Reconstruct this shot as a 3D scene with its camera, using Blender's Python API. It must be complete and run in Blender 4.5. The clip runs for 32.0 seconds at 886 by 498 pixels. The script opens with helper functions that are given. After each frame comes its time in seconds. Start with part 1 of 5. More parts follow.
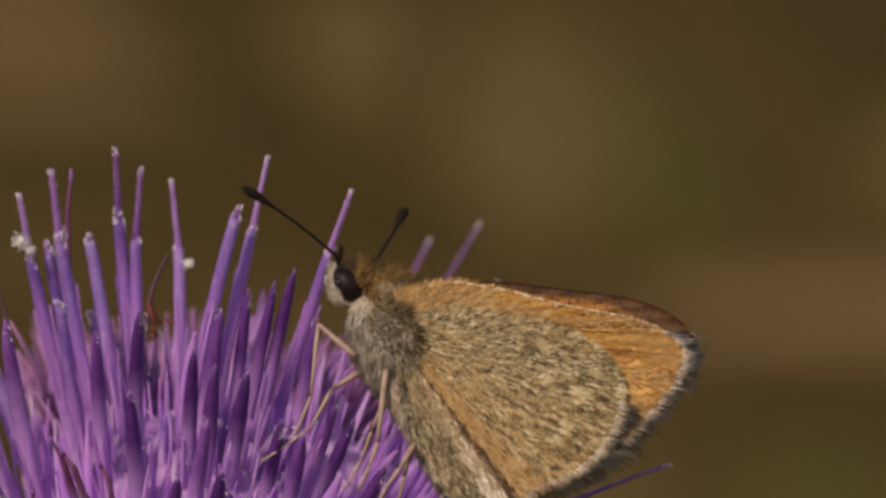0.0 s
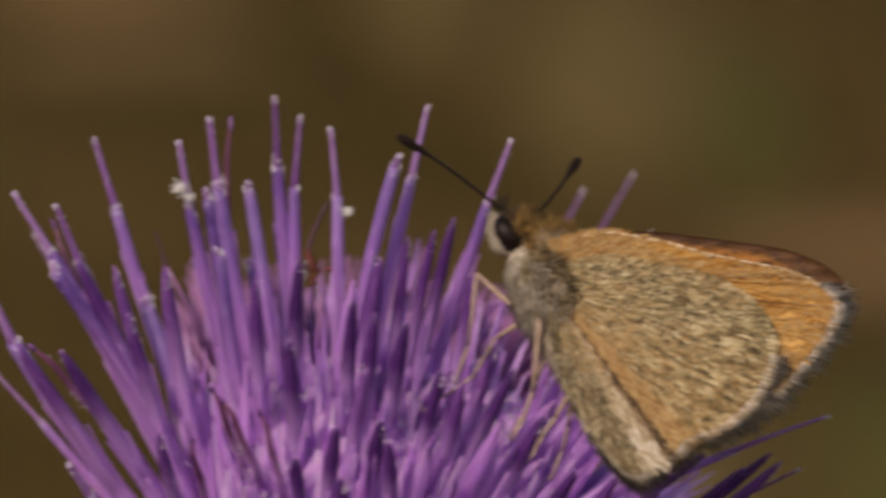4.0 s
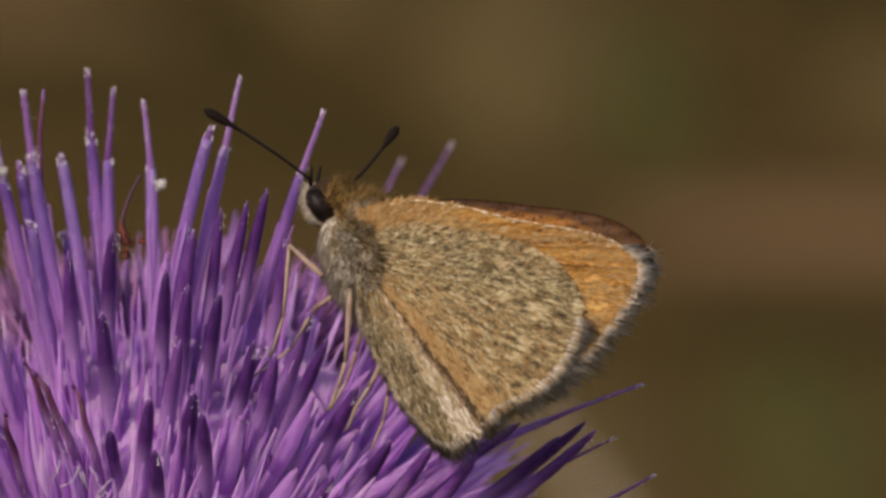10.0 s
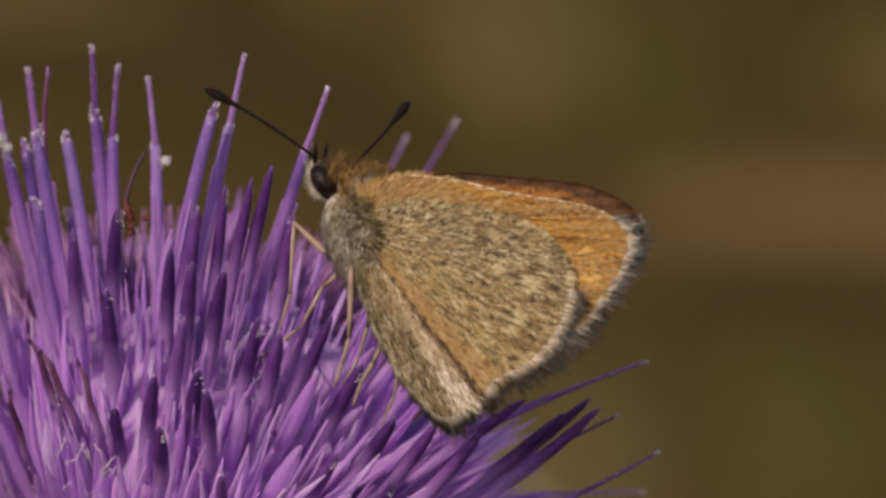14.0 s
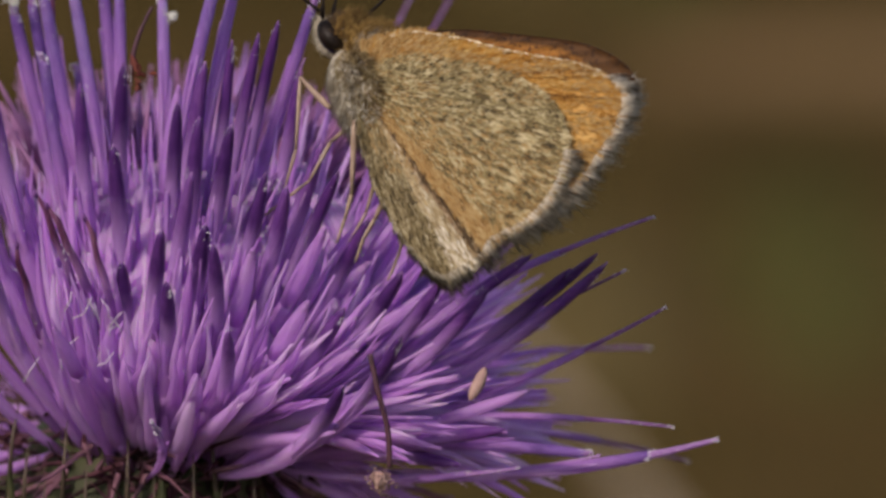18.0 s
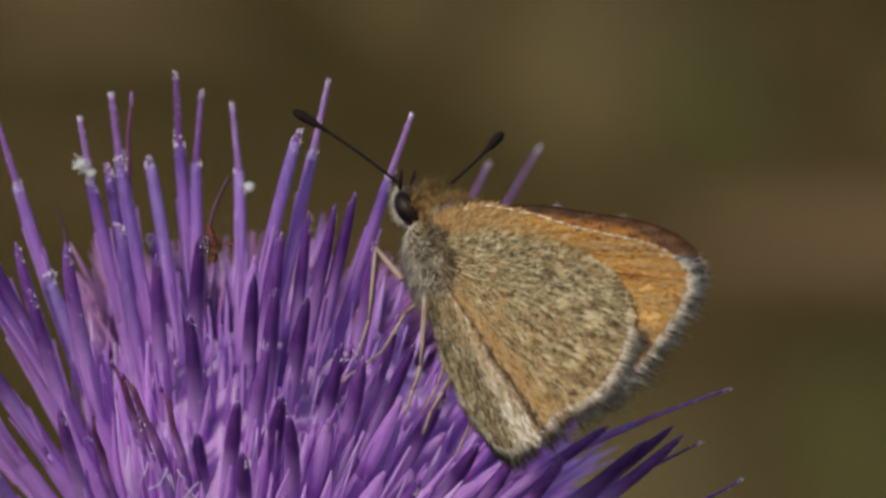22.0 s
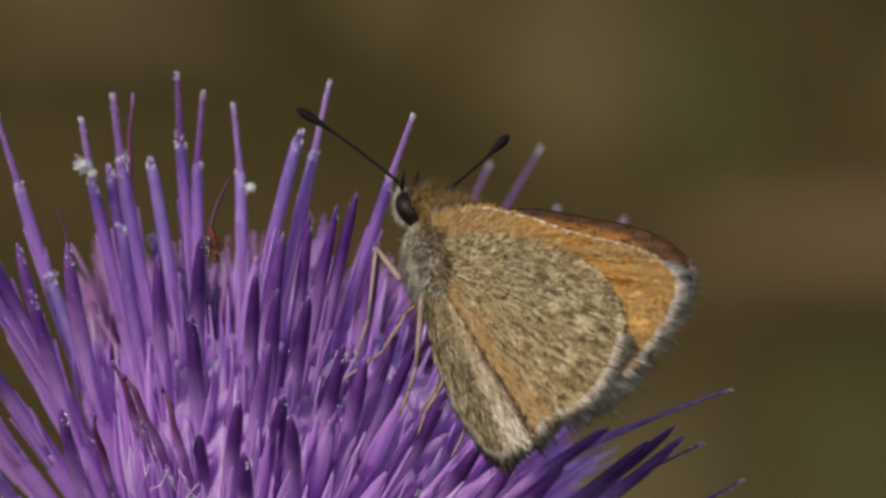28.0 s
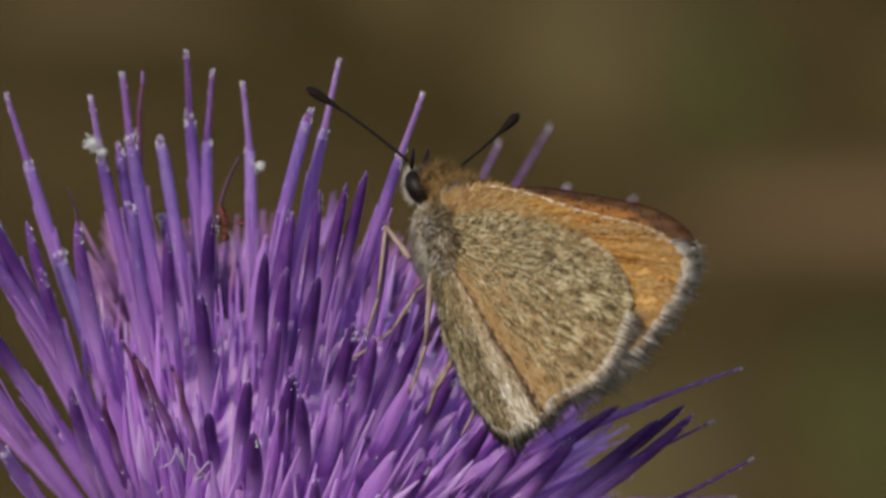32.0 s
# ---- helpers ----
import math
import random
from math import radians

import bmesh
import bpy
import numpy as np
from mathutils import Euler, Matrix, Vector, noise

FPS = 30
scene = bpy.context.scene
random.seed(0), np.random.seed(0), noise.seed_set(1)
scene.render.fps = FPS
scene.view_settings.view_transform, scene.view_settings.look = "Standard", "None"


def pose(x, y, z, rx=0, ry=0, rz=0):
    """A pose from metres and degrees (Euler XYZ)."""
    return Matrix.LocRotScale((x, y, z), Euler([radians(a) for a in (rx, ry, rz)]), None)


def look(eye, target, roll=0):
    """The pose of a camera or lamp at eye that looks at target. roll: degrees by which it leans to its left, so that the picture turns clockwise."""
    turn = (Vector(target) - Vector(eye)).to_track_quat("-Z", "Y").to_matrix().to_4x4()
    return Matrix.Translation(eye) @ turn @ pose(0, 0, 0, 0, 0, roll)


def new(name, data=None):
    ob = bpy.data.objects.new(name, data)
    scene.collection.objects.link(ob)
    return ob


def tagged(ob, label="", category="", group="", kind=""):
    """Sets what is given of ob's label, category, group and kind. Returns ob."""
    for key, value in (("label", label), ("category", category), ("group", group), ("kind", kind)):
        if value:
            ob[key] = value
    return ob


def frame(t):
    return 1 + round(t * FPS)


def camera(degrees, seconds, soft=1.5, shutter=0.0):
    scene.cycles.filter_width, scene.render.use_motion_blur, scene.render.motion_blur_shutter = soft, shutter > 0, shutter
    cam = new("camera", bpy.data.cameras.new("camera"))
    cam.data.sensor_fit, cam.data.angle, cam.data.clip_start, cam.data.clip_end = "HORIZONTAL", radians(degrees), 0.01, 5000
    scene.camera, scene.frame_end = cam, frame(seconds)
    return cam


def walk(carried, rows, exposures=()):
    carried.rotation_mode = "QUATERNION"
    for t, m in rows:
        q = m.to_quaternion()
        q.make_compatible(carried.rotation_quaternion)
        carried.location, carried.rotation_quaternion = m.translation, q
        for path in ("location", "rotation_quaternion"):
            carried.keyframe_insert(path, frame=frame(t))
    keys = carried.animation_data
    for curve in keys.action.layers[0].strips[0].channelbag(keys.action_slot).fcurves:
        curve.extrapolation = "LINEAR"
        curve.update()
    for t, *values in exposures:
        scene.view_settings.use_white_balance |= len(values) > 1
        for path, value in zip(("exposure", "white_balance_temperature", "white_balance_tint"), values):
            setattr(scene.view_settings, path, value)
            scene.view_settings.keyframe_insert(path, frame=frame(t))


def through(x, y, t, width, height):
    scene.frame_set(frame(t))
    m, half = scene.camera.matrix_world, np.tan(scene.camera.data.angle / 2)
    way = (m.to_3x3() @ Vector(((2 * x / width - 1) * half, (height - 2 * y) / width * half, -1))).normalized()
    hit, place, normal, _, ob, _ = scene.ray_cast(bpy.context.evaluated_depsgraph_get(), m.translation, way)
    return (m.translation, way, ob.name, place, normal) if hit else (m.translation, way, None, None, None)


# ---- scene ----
# A small skipper butterfly on a purple thistle head, seen through a long macro lens.
MM = 0.001
LENS = 5.344            # degrees across the picture
FOCAL = 16800.0         # the same lens, in steps of the picture's grid
REACH = 0.400           # metres from the lens to the heart of the flower head
EYE = Vector((0.0, 0.0, 0.70))
TILT = -12.0            # the lens looks down a little

# ---- camera ----
cam = camera(LENS, 32.0, soft=2.9, shutter=0.5)
cam.data.dof.use_dof = True
cam.data.dof.focus_distance = 0.3870
cam.data.dof.aperture_fstop = 64.0
cam.data.dof.aperture_blades = 0

# seconds, and how far the flower has drifted across and down in the picture
DRIFT = [
    (0, 0, 0),
    (0.5, -6, -11),
    (1, 37, -20),
    (1.5, 52, -29),
    (2, 44, -11),
    (2.5, 60, -17),
    (3, 70, -34),
    (3.5, 52, -55),
    (3.7, 66, -68),
    (3.9, 190, -86),
    (4, 277, -95),
    (4.1, 326, -94),
    (4.3, 336, -78),
    (4.5, 303, -60),
    (6.5, 55, -121),
    (7, 34, -150),
    (7.5, -21, -144),
    (8, 2, -193),
    (8.5, -90, -187),
    (9, -46, -173),
    (9.5, -55, -138),
    (10, -50, -141),
    (10.5, -29, -156),
    (11, 23, -156),
    (11.5, -26, -167),
    (12, -89, -173),
    (12.5, -66, -181),
    (13, -23, -187),
    (13.5, -58, -178),
    (15.5, 46, -274),
    (16, -18, -323),
    (16.5, -84, -329),
    (17, -35, -352),
    (17.5, -48, -416),
    (18, -29, -438),
    (18.1, -72, -425),
    (18.2, -104, -401),
    (18.3, -114, -376),
    (18.4, -88, -350),
    (18.5, -54, -322),
    (19, -70, -220),
    (19.5, 5, -156),
    (20, 24, -129),
    (20.5, 54, -127),
    (21, 81, -116),
    (21.5, 86, -124),
    (22, 107, -136),
    (22.5, 92, -130),
    (23, 127, -141),
    (23.5, 133, -130),
    (24, 159, -139),
    (24.5, 168, -150),
    (26.5, 184, -159),
    (27, 167, -144),
    (27.5, 115, -147),
    (28, 109, -135),
    (28.5, 127, -132),
    (29, 175, -132),
    (29.5, 165, -161),
    (30, 250, -176),
    (30.5, 179, -158),
    (31, 224, -190),
    (31.5, 150, -190),
    (32, 126, -173),
]
# seconds, and the part of that drift that is the stem swaying in the wind
SWAY = [(0, 0), (3.5, 0), (3.8, 70), (4.0, 150), (4.5, 150), (6.5, 40), (7.5, 0), (19, 0), (21, 30), (32, 40)]


def between(table, t):
    """Straight-line value of a table of (seconds, value) at t."""
    for (t0, a), (t1, b) in zip(table, table[1:]):
        if t0 <= t <= t1:
            return a + (b - a) * (t - t0) / (t1 - t0)
    return table[-1][1]


def camera_pose(dx, dy, sway):
    yaw = math.degrees((dx - sway) / FOCAL)
    pitch = math.degrees(dy / FOCAL)
    return pose(*EYE, 90 + TILT + pitch, 0, yaw)


walk(cam, [(t, camera_pose(dx, dy, between(SWAY, t))) for t, dx, dy in DRIFT],
     [(0.0, -0.15, 8000, 26), (4.5, -0.15, 7900, 26), (9.0, -0.15, 7600, 24), (17.2, -0.15, 7600, 24), (18.6, -0.15, 6800, 16), (19.6, -0.15, 6600, 14.5), (32.0, -0.15, 6600, 14.5)])

# ---- light ----
SUN_HIGH, SUN_ROUND = 41.0, 212.0
world = bpy.data.worlds.new("sky")
scene.world = world
world.use_nodes = True
wn = world.node_tree.nodes
sky = wn.new("ShaderNodeTexSky")
sky.sky_type = "NISHITA"
sky.sun_disc = False
sky.sun_elevation = radians(SUN_HIGH)
sky.sun_rotation = radians(SUN_ROUND)
world.node_tree.links.new(sky.outputs[0], wn["Background"].inputs[0])
wn["Background"].inputs[1].default_value = 0.15
sun_data = bpy.data.lights.new("sun", "SUN")
sun_data.energy = 3.0
sun_data.angle = radians(7.0)
sun_data.color = (1.0, 0.95, 0.86)
sun = new("sun", sun_data)
sun_way = Vector((math.sin(radians(SUN_ROUND)) * math.cos(radians(SUN_HIGH)),
                  math.cos(radians(SUN_ROUND)) * math.cos(radians(SUN_HIGH)), math.sin(radians(SUN_HIGH))))
sun.matrix_world = look(sun_way * 20, (0, 0, 0))

# ---- materials ----


class Nodes:
    """A small wrapper to write node materials in few lines."""

    def __init__(self, name):
        self.mat = bpy.data.materials.new(name)
        self.mat.use_nodes = True
        self.tree = self.mat.node_tree
        self.bsdf = self.tree.nodes["Principled BSDF"]
        self.out = self.tree.nodes["Material Output"]

    def add(self, kind, **values):
        node = self.tree.nodes.new(kind)
        for key, value in values.items():
            node.inputs[key.replace("_", " ")].default_value = value
        return node

    def link(self, a, b):
        self.tree.links.new(a, b)

    def coords(self, what="Object", scale=(1, 1, 1)):
        tc = self.add("ShaderNodeTexCoord")
        mp = self.add("ShaderNodeMapping")
        mp.inputs["Scale"].default_value = scale
        self.link(tc.outputs[what], mp.inputs[0])
        return mp.outputs[0]

    def noise(self, vec, scale, detail=4.0, rough=0.6, distort=0.0):
        n = self.add("ShaderNodeTexNoise", Scale=scale, Detail=detail, Roughness=rough, Distortion=distort)
        if vec is not None:
            self.link(vec, n.inputs["Vector"])
        return n.outputs["Fac"]

    def ramp(self, fac, stops):
        r = self.add("ShaderNodeValToRGB")
        while len(r.color_ramp.elements) < len(stops):
            r.color_ramp.elements.new(0.5)
        for e, (at, col) in zip(r.color_ramp.elements, stops):
            e.position, e.color = at, (*col, 1)
        self.link(fac, r.inputs[0])
        return r.outputs[0]

    def math(self, op, a, b=0.0):
        m = self.add("ShaderNodeMath")
        m.operation = op
        for i, v in enumerate((a, b)):
            if isinstance(v, (int, float)):
                m.inputs[i].default_value = v
            else:
                self.link(v, m.inputs[i])
        return m.outputs[0]

    def mix(self, fac, a, b, mode="MIX"):
        m = self.add("ShaderNodeMixRGB")
        m.blend_type = mode
        for i, v in enumerate((fac, a, b)):
            if isinstance(v, (int, float)):
                m.inputs[i].default_value = v
            elif isinstance(v, tuple):
                m.inputs[i].default_value = (*v, 1)
            else:
                self.link(v, m.inputs[i])
        return m.outputs[0]

    def bump(self, height, strength, distance):
        b = self.add("ShaderNodeBump", Strength=strength, Distance=distance)
        self.link(height, b.inputs["Height"])
        self.link(b.outputs[0], self.bsdf.inputs["Normal"])
        return b.outputs[0]

    def done(self, color, rough=0.6, spec=0.4, through=0.0, soft=0.0):
        if isinstance(color, tuple):
            self.bsdf.inputs["Base Color"].default_value = (*color, 1)
        else:
            self.link(color, self.bsdf.inputs["Base Color"])
        self.bsdf.inputs["Roughness"].default_value = rough
        self.bsdf.inputs["Specular IOR Level"].default_value = spec
        if soft:
            # light that spreads inside thin, wet tissue
            self.bsdf.inputs["Subsurface Weight"].default_value = 0.85
            self.bsdf.inputs["Subsurface Radius"].default_value = (1.0, 0.55, 1.0)
            self.bsdf.inputs["Subsurface Scale"].default_value = soft
        if through:
            # thin tissue lets more light through than it throws back
            tr = self.add("ShaderNodeBsdfTranslucent")
            lighter = self.add("ShaderNodeGamma", Gamma=0.65)
            if isinstance(color, tuple):
                lighter.inputs[0].default_value = (*color, 1)
            else:
                self.link(color, lighter.inputs[0])
            self.link(lighter.outputs[0], tr.inputs[0])
            ms = self.add("ShaderNodeMixShader")
            ms.inputs[0].default_value = through
            self.link(self.bsdf.outputs[0], ms.inputs[1])
            self.link(tr.outputs[0], ms.inputs[2])
            self.link(ms.outputs[0], self.out.inputs[0])
        return self.mat


def petal_material(name, dark, mid, light, through, rough=0.5, spread=1.0, soft=0.0, pale=None):
    """Plant tissue: fine lengthwise streaks, uneven tint, each floret a little different."""
    n = Nodes(name)
    info = n.add("ShaderNodeObjectInfo")
    fine = n.noise(n.coords("Object", (6500, 6500, 330)), 1.0, 4.0, 0.7)
    blot = n.noise(n.coords("Object"), 1700.0, 3.0)
    wide = n.noise(n.coords("Object"), 260.0, 2.0)
    f = n.math("ADD", n.math("MULTIPLY", n.math("ADD", n.math("MULTIPLY", n.math("SUBTRACT", fine, 0.5), 1.7), 0.5), 0.4), n.math("ADD", n.math("MULTIPLY", wide, 0.22), n.math("MULTIPLY", blot, 0.25)))
    f = n.math("ADD", f, n.math("MULTIPLY", n.math("SUBTRACT", info.outputs["Random"], 0.5), 0.42 * spread))
    col = n.ramp(f, [(0.2, dark), (0.45, mid), (0.72, light)])
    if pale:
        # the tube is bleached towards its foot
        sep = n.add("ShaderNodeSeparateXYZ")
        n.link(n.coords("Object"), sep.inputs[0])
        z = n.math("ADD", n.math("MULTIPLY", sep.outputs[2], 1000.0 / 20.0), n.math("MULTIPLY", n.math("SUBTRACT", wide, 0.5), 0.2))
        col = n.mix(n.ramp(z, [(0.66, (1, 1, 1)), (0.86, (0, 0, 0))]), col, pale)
    n.bump(n.math("ADD", fine, blot), 0.6, 0.00006)
    return n.done(col, rough, 0.35, through, soft)


M_COROLLA = petal_material("corolla", (0.62, 0.29, 0.77), (0.74, 0.41, 0.87), (0.86, 0.62, 0.95), 0.6, spread=0.6)
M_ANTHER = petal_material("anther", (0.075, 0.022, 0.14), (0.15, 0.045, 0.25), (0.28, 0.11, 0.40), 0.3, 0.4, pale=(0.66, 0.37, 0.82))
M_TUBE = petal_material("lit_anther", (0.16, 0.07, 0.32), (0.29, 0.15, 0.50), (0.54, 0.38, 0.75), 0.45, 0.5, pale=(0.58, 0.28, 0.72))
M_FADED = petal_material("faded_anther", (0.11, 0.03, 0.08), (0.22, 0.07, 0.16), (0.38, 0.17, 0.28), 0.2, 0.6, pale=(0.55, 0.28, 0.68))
M_HAZE = petal_material("old_style", (0.30, 0.10, 0.25), (0.46, 0.20, 0.42), (0.62, 0.36, 0.60), 0.4)
M_STYLE = petal_material("style", (0.21, 0.075, 0.28), (0.35, 0.15, 0.45), (0.52, 0.31, 0.62), 0.4)


def mass_material(name, through, rays, stops):
    """The packed lobes: each with a tint of its own."""
    n = Nodes(name)
    g = n.add("ShaderNodeNewGeometry")
    fine = n.noise(n.coords("Object"), 1600.0, 3.0)
    wide = n.noise(n.coords("Object"), 160.0, 2.0)
    f = n.math("ADD", n.math("MULTIPLY", g.outputs["Random Per Island"], 0.5), n.math("ADD", n.math("MULTIPLY", fine, 0.25), n.math("MULTIPLY", wide, 0.25)))
    col = n.ramp(f, [(0.2, stops[0]), (0.5, stops[1]), (0.8, stops[2])])
    if rays:
        # thin tubes side by side, all running outwards
        thin = n.noise(n.coords("UV", (520, 7, 1)), 1.0, 4.0, 0.7)
        col = n.mix(n.ramp(thin, [(0.35, (0, 0, 0)), (0.65, (1, 1, 1))]), n.mix(0.4, col, (0.44, 0.15, 0.62)), col)
        n.bump(thin, 1.0, 0.0004)
    return n.done(col, 0.42, 0.5, through, 0.0011 if rays else 0.0)


M_MASS = mass_material("corolla_mass", 0.55, False, ((0.64, 0.29, 0.78), (0.80, 0.48, 0.92), (0.92, 0.73, 0.98)))
M_BED = mass_material("corolla_bed", 0.0, True, ((0.70, 0.40, 0.82), (0.80, 0.54, 0.90), (0.92, 0.74, 0.96)))


def plain(name, stops, scale, rough=0.7, through=0.0, bump=0.3, depth=0.0001, spec=0.3, island=0.0):
    """A mottled surface of two noise scales; with island, each piece of the mesh has a tint of its own."""
    n = Nodes(name)
    a = n.noise(n.coords("Object"), scale, 5.0)
    b = n.noise(n.coords("Object"), scale * 6.3, 3.0)
    f = n.math("ADD", n.math("MULTIPLY", a, 0.65), n.math("MULTIPLY", b, 0.35))
    if island:
        g = n.add("ShaderNodeNewGeometry")
        f = n.math("ADD", n.math("MULTIPLY", f, 1 - island), n.math("MULTIPLY", g.outputs["Random Per Island"], island))
    col = n.ramp(f, stops)
    if bump:
        n.bump(b, bump, depth)
    return n.done(col, rough, spec, through)


M_POLLEN = plain("pollen", [(0.3, (0.70, 0.66, 0.74)), (0.7, (0.93, 0.91, 0.92))], 4000, 0.8)
M_FLUFF = plain("plant_fluff", [(0.3, (0.62, 0.61, 0.56)), (0.7, (0.86, 0.86, 0.80))], 3000, 0.9, 0.2)
M_WITHER = plain("withered", [(0.3, (0.05, 0.012, 0.010)), (0.7, (0.22, 0.05, 0.035))], 1500, 0.7)
M_DARKPIN = plain("dried_style", [(0.3, (0.030, 0.012, 0.018)), (0.7, (0.10, 0.038, 0.055))], 1500, 0.6)
M_THREAD = plain("pale_hair", [(0.3, (0.60, 0.48, 0.62)), (0.7, (0.85, 0.78, 0.86))], 900, 0.6, 0.3)
M_BRACT = plain("bract", [(0.25, (0.018, 0.024, 0.008)), (0.5, (0.045, 0.05, 0.018)), (0.75, (0.085, 0.05, 0.026))], 420, 0.6, 0.1)
M_CHAFF = plain("chaff", [(0.2, (0.03, 0.010, 0.014)), (0.5, (0.10, 0.034, 0.05)), (0.85, (0.30, 0.15, 0.20))], 300, 0.8, 0.2, 0, 0, 0.2, 0.7)
M_SPINE = plain("spine", [(0.3, (0.04, 0.028, 0.018)), (0.7, (0.13, 0.095, 0.07))], 800, 0.5)
M_STEM = plain("stem", [(0.3, (0.05, 0.075, 0.025)), (0.6, (0.10, 0.13, 0.05)), (0.8, (0.17, 0.16, 0.08))], 260, 0.65)
M_LEAF = plain("thistle_leaf", [(0.3, (0.035, 0.07, 0.02)), (0.6, (0.07, 0.12, 0.035)), (0.8, (0.14, 0.17, 0.07))], 120, 0.6, 0.25)
M_SEED = plain("straw_bit", [(0.3, (0.26, 0.14, 0.13)), (0.7, (0.46, 0.31, 0.27))], 900, 0.6)
M_CHITIN = plain("dark_chitin", [(0.3, (0.006, 0.004, 0.003)), (0.7, (0.018, 0.011, 0.008))], 2500, 0.6, 0, 0.5, 0.00004, 0.12)
M_CLUB = plain("antenna_club", [(0.3, (0.006, 0.004, 0.003)), (0.7, (0.020, 0.013, 0.010))], 3500, 0.8, 0, 0.6, 0.00005, 0.1)
M_LEG = plain("leg", [(0.3, (0.20, 0.13, 0.095)), (0.6, (0.38, 0.28, 0.215)), (0.8, (0.56, 0.46, 0.37))], 1500, 0.7)
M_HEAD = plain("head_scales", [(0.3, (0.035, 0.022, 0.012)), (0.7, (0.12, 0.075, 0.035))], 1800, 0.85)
M_SKIN = plain("body_scales", [(0.3, (0.16, 0.13, 0.09)), (0.55, (0.32, 0.27, 0.20)), (0.8, (0.50, 0.45, 0.36))], 1800, 0.85)
M_FURGOLD = plain("golden_fur", [(0.15, (0.045, 0.022, 0.007)), (0.5, (0.19, 0.105, 0.028)), (0.85, (0.46, 0.30, 0.10))], 900, 0.8, 0.15, 0, 0, 0.2, 0.75)
M_FUROCHRE = plain("ochre_hair", [(0.15, (0.09, 0.06, 0.025)), (0.5, (0.27, 0.195, 0.09)), (0.85, (0.58, 0.47, 0.26))], 900, 0.8, 0.15, 0, 0, 0.2, 0.75)
M_FURGREY = plain("grey_fur", [(0.18, (0.228, 0.187, 0.129)), (0.5, (0.518, 0.456, 0.348)), (0.82, (0.892, 0.841, 0.715))], 900, 0.8, 0.15, 0, 0, 0.2, 0.75)
M_FURCREAM = plain("cream_scales", [(0.15, (0.360, 0.297, 0.198)), (0.5, (0.594, 0.522, 0.396)), (0.85, (0.774, 0.738, 0.648))], 900, 0.8, 0.1, 0, 0, 0.2, 0.7)
M_FURDARK = plain("dark_grey_fur", [(0.15, (0.090, 0.072, 0.050)), (0.5, (0.270, 0.230, 0.167)), (0.85, (0.576, 0.522, 0.423))], 900, 0.8, 0.15, 0, 0, 0.2, 0.75)
M_COSTA = plain("costal_scales", [(0.38, (0.10, 0.05, 0.02)), (0.48, (0.36, 0.23, 0.09)), (0.58, (0.74, 0.66, 0.50))], 3000, 0.6)
M_FRINGE = plain("wing_fringe", [(0.15, (0.120, 0.095, 0.065)), (0.40, (0.430, 0.375, 0.290)), (0.80, (0.740, 0.690, 0.590))], 700, 0.8, 0.2, 0, 0, 0.2, 0.7)


def scale_material(name, stops, across=120.0, along=12.0, own=0.22):
    """Wing scales: each its own tint, in darker and paler streaks that follow the rays of the wing."""
    n = Nodes(name)
    g = n.add("ShaderNodeNewGeometry")
    streak = n.noise(n.coords("UV", (across, along, 1)), 1.0, 4.0, 0.65, 0.4)
    streak = n.math("ADD", n.math("MULTIPLY", n.math("SUBTRACT", streak, 0.5), 3.0), 0.5)
    cloud = n.noise(n.coords("UV", (24, 2.4, 1)), 1.0, 3.0)
    cloud = n.math("ADD", n.math("MULTIPLY", n.math("SUBTRACT", cloud, 0.5), 1.1), 0.5)
    f = n.math("ADD", n.math("MULTIPLY", g.outputs["Random Per Island"], own), n.math("ADD", n.math("MULTIPLY", streak, 0.82 - own), n.math("MULTIPLY", cloud, 0.22)))
    return n.done(n.ramp(f, stops), 0.65, 0.3, 0.1)


M_SCALEGREY = scale_material("wing_scale", [(0.24, (0.036, 0.025, 0.010)), (0.42, (0.119, 0.089, 0.038)), (0.56, (0.285, 0.222, 0.096)), (0.74, (0.590, 0.505, 0.305))])
M_SCALEGOLD = scale_material("orange_scale", [(0.22, (0.099, 0.038, 0.007)), (0.40, (0.297, 0.124, 0.016)), (0.58, (0.405, 0.191, 0.031)), (0.80, (0.558, 0.369, 0.126))], 42.0, 2.0, 0.25)
M_SCALEBROWN = scale_material("brown_scale", [(0.24, (0.027, 0.019, 0.009)), (0.42, (0.108, 0.078, 0.034)), (0.58, (0.230, 0.176, 0.083)), (0.80, (0.468, 0.405, 0.261))])
M_SCALEOCHRE = scale_material("ochre_scale", [(0.22, (0.163, 0.086, 0.025)), (0.5, (0.333, 0.194, 0.066)), (0.8, (0.464, 0.333, 0.155))])
M_SCALEPALE = scale_material("pale_scale", [(0.22, (0.195, 0.128, 0.060)), (0.5, (0.413, 0.323, 0.180)), (0.8, (0.615, 0.562, 0.435))])


def eye_material():
    n = Nodes("compound_eye")
    v = n.add("ShaderNodeTexVoronoi", Scale=26000.0)
    n.link(n.coords("Object"), v.inputs["Vector"])
    n.bump(v.outputs["Distance"], 0.3, 0.00002)
    wide = n.noise(n.coords("Object"), 1500.0, 2.0)
    return n.done(n.ramp(wide, [(0.35, (0.007, 0.005, 0.004)), (0.7, (0.018, 0.012, 0.009))]), 0.38, 0.12)


M_EYE = eye_material()


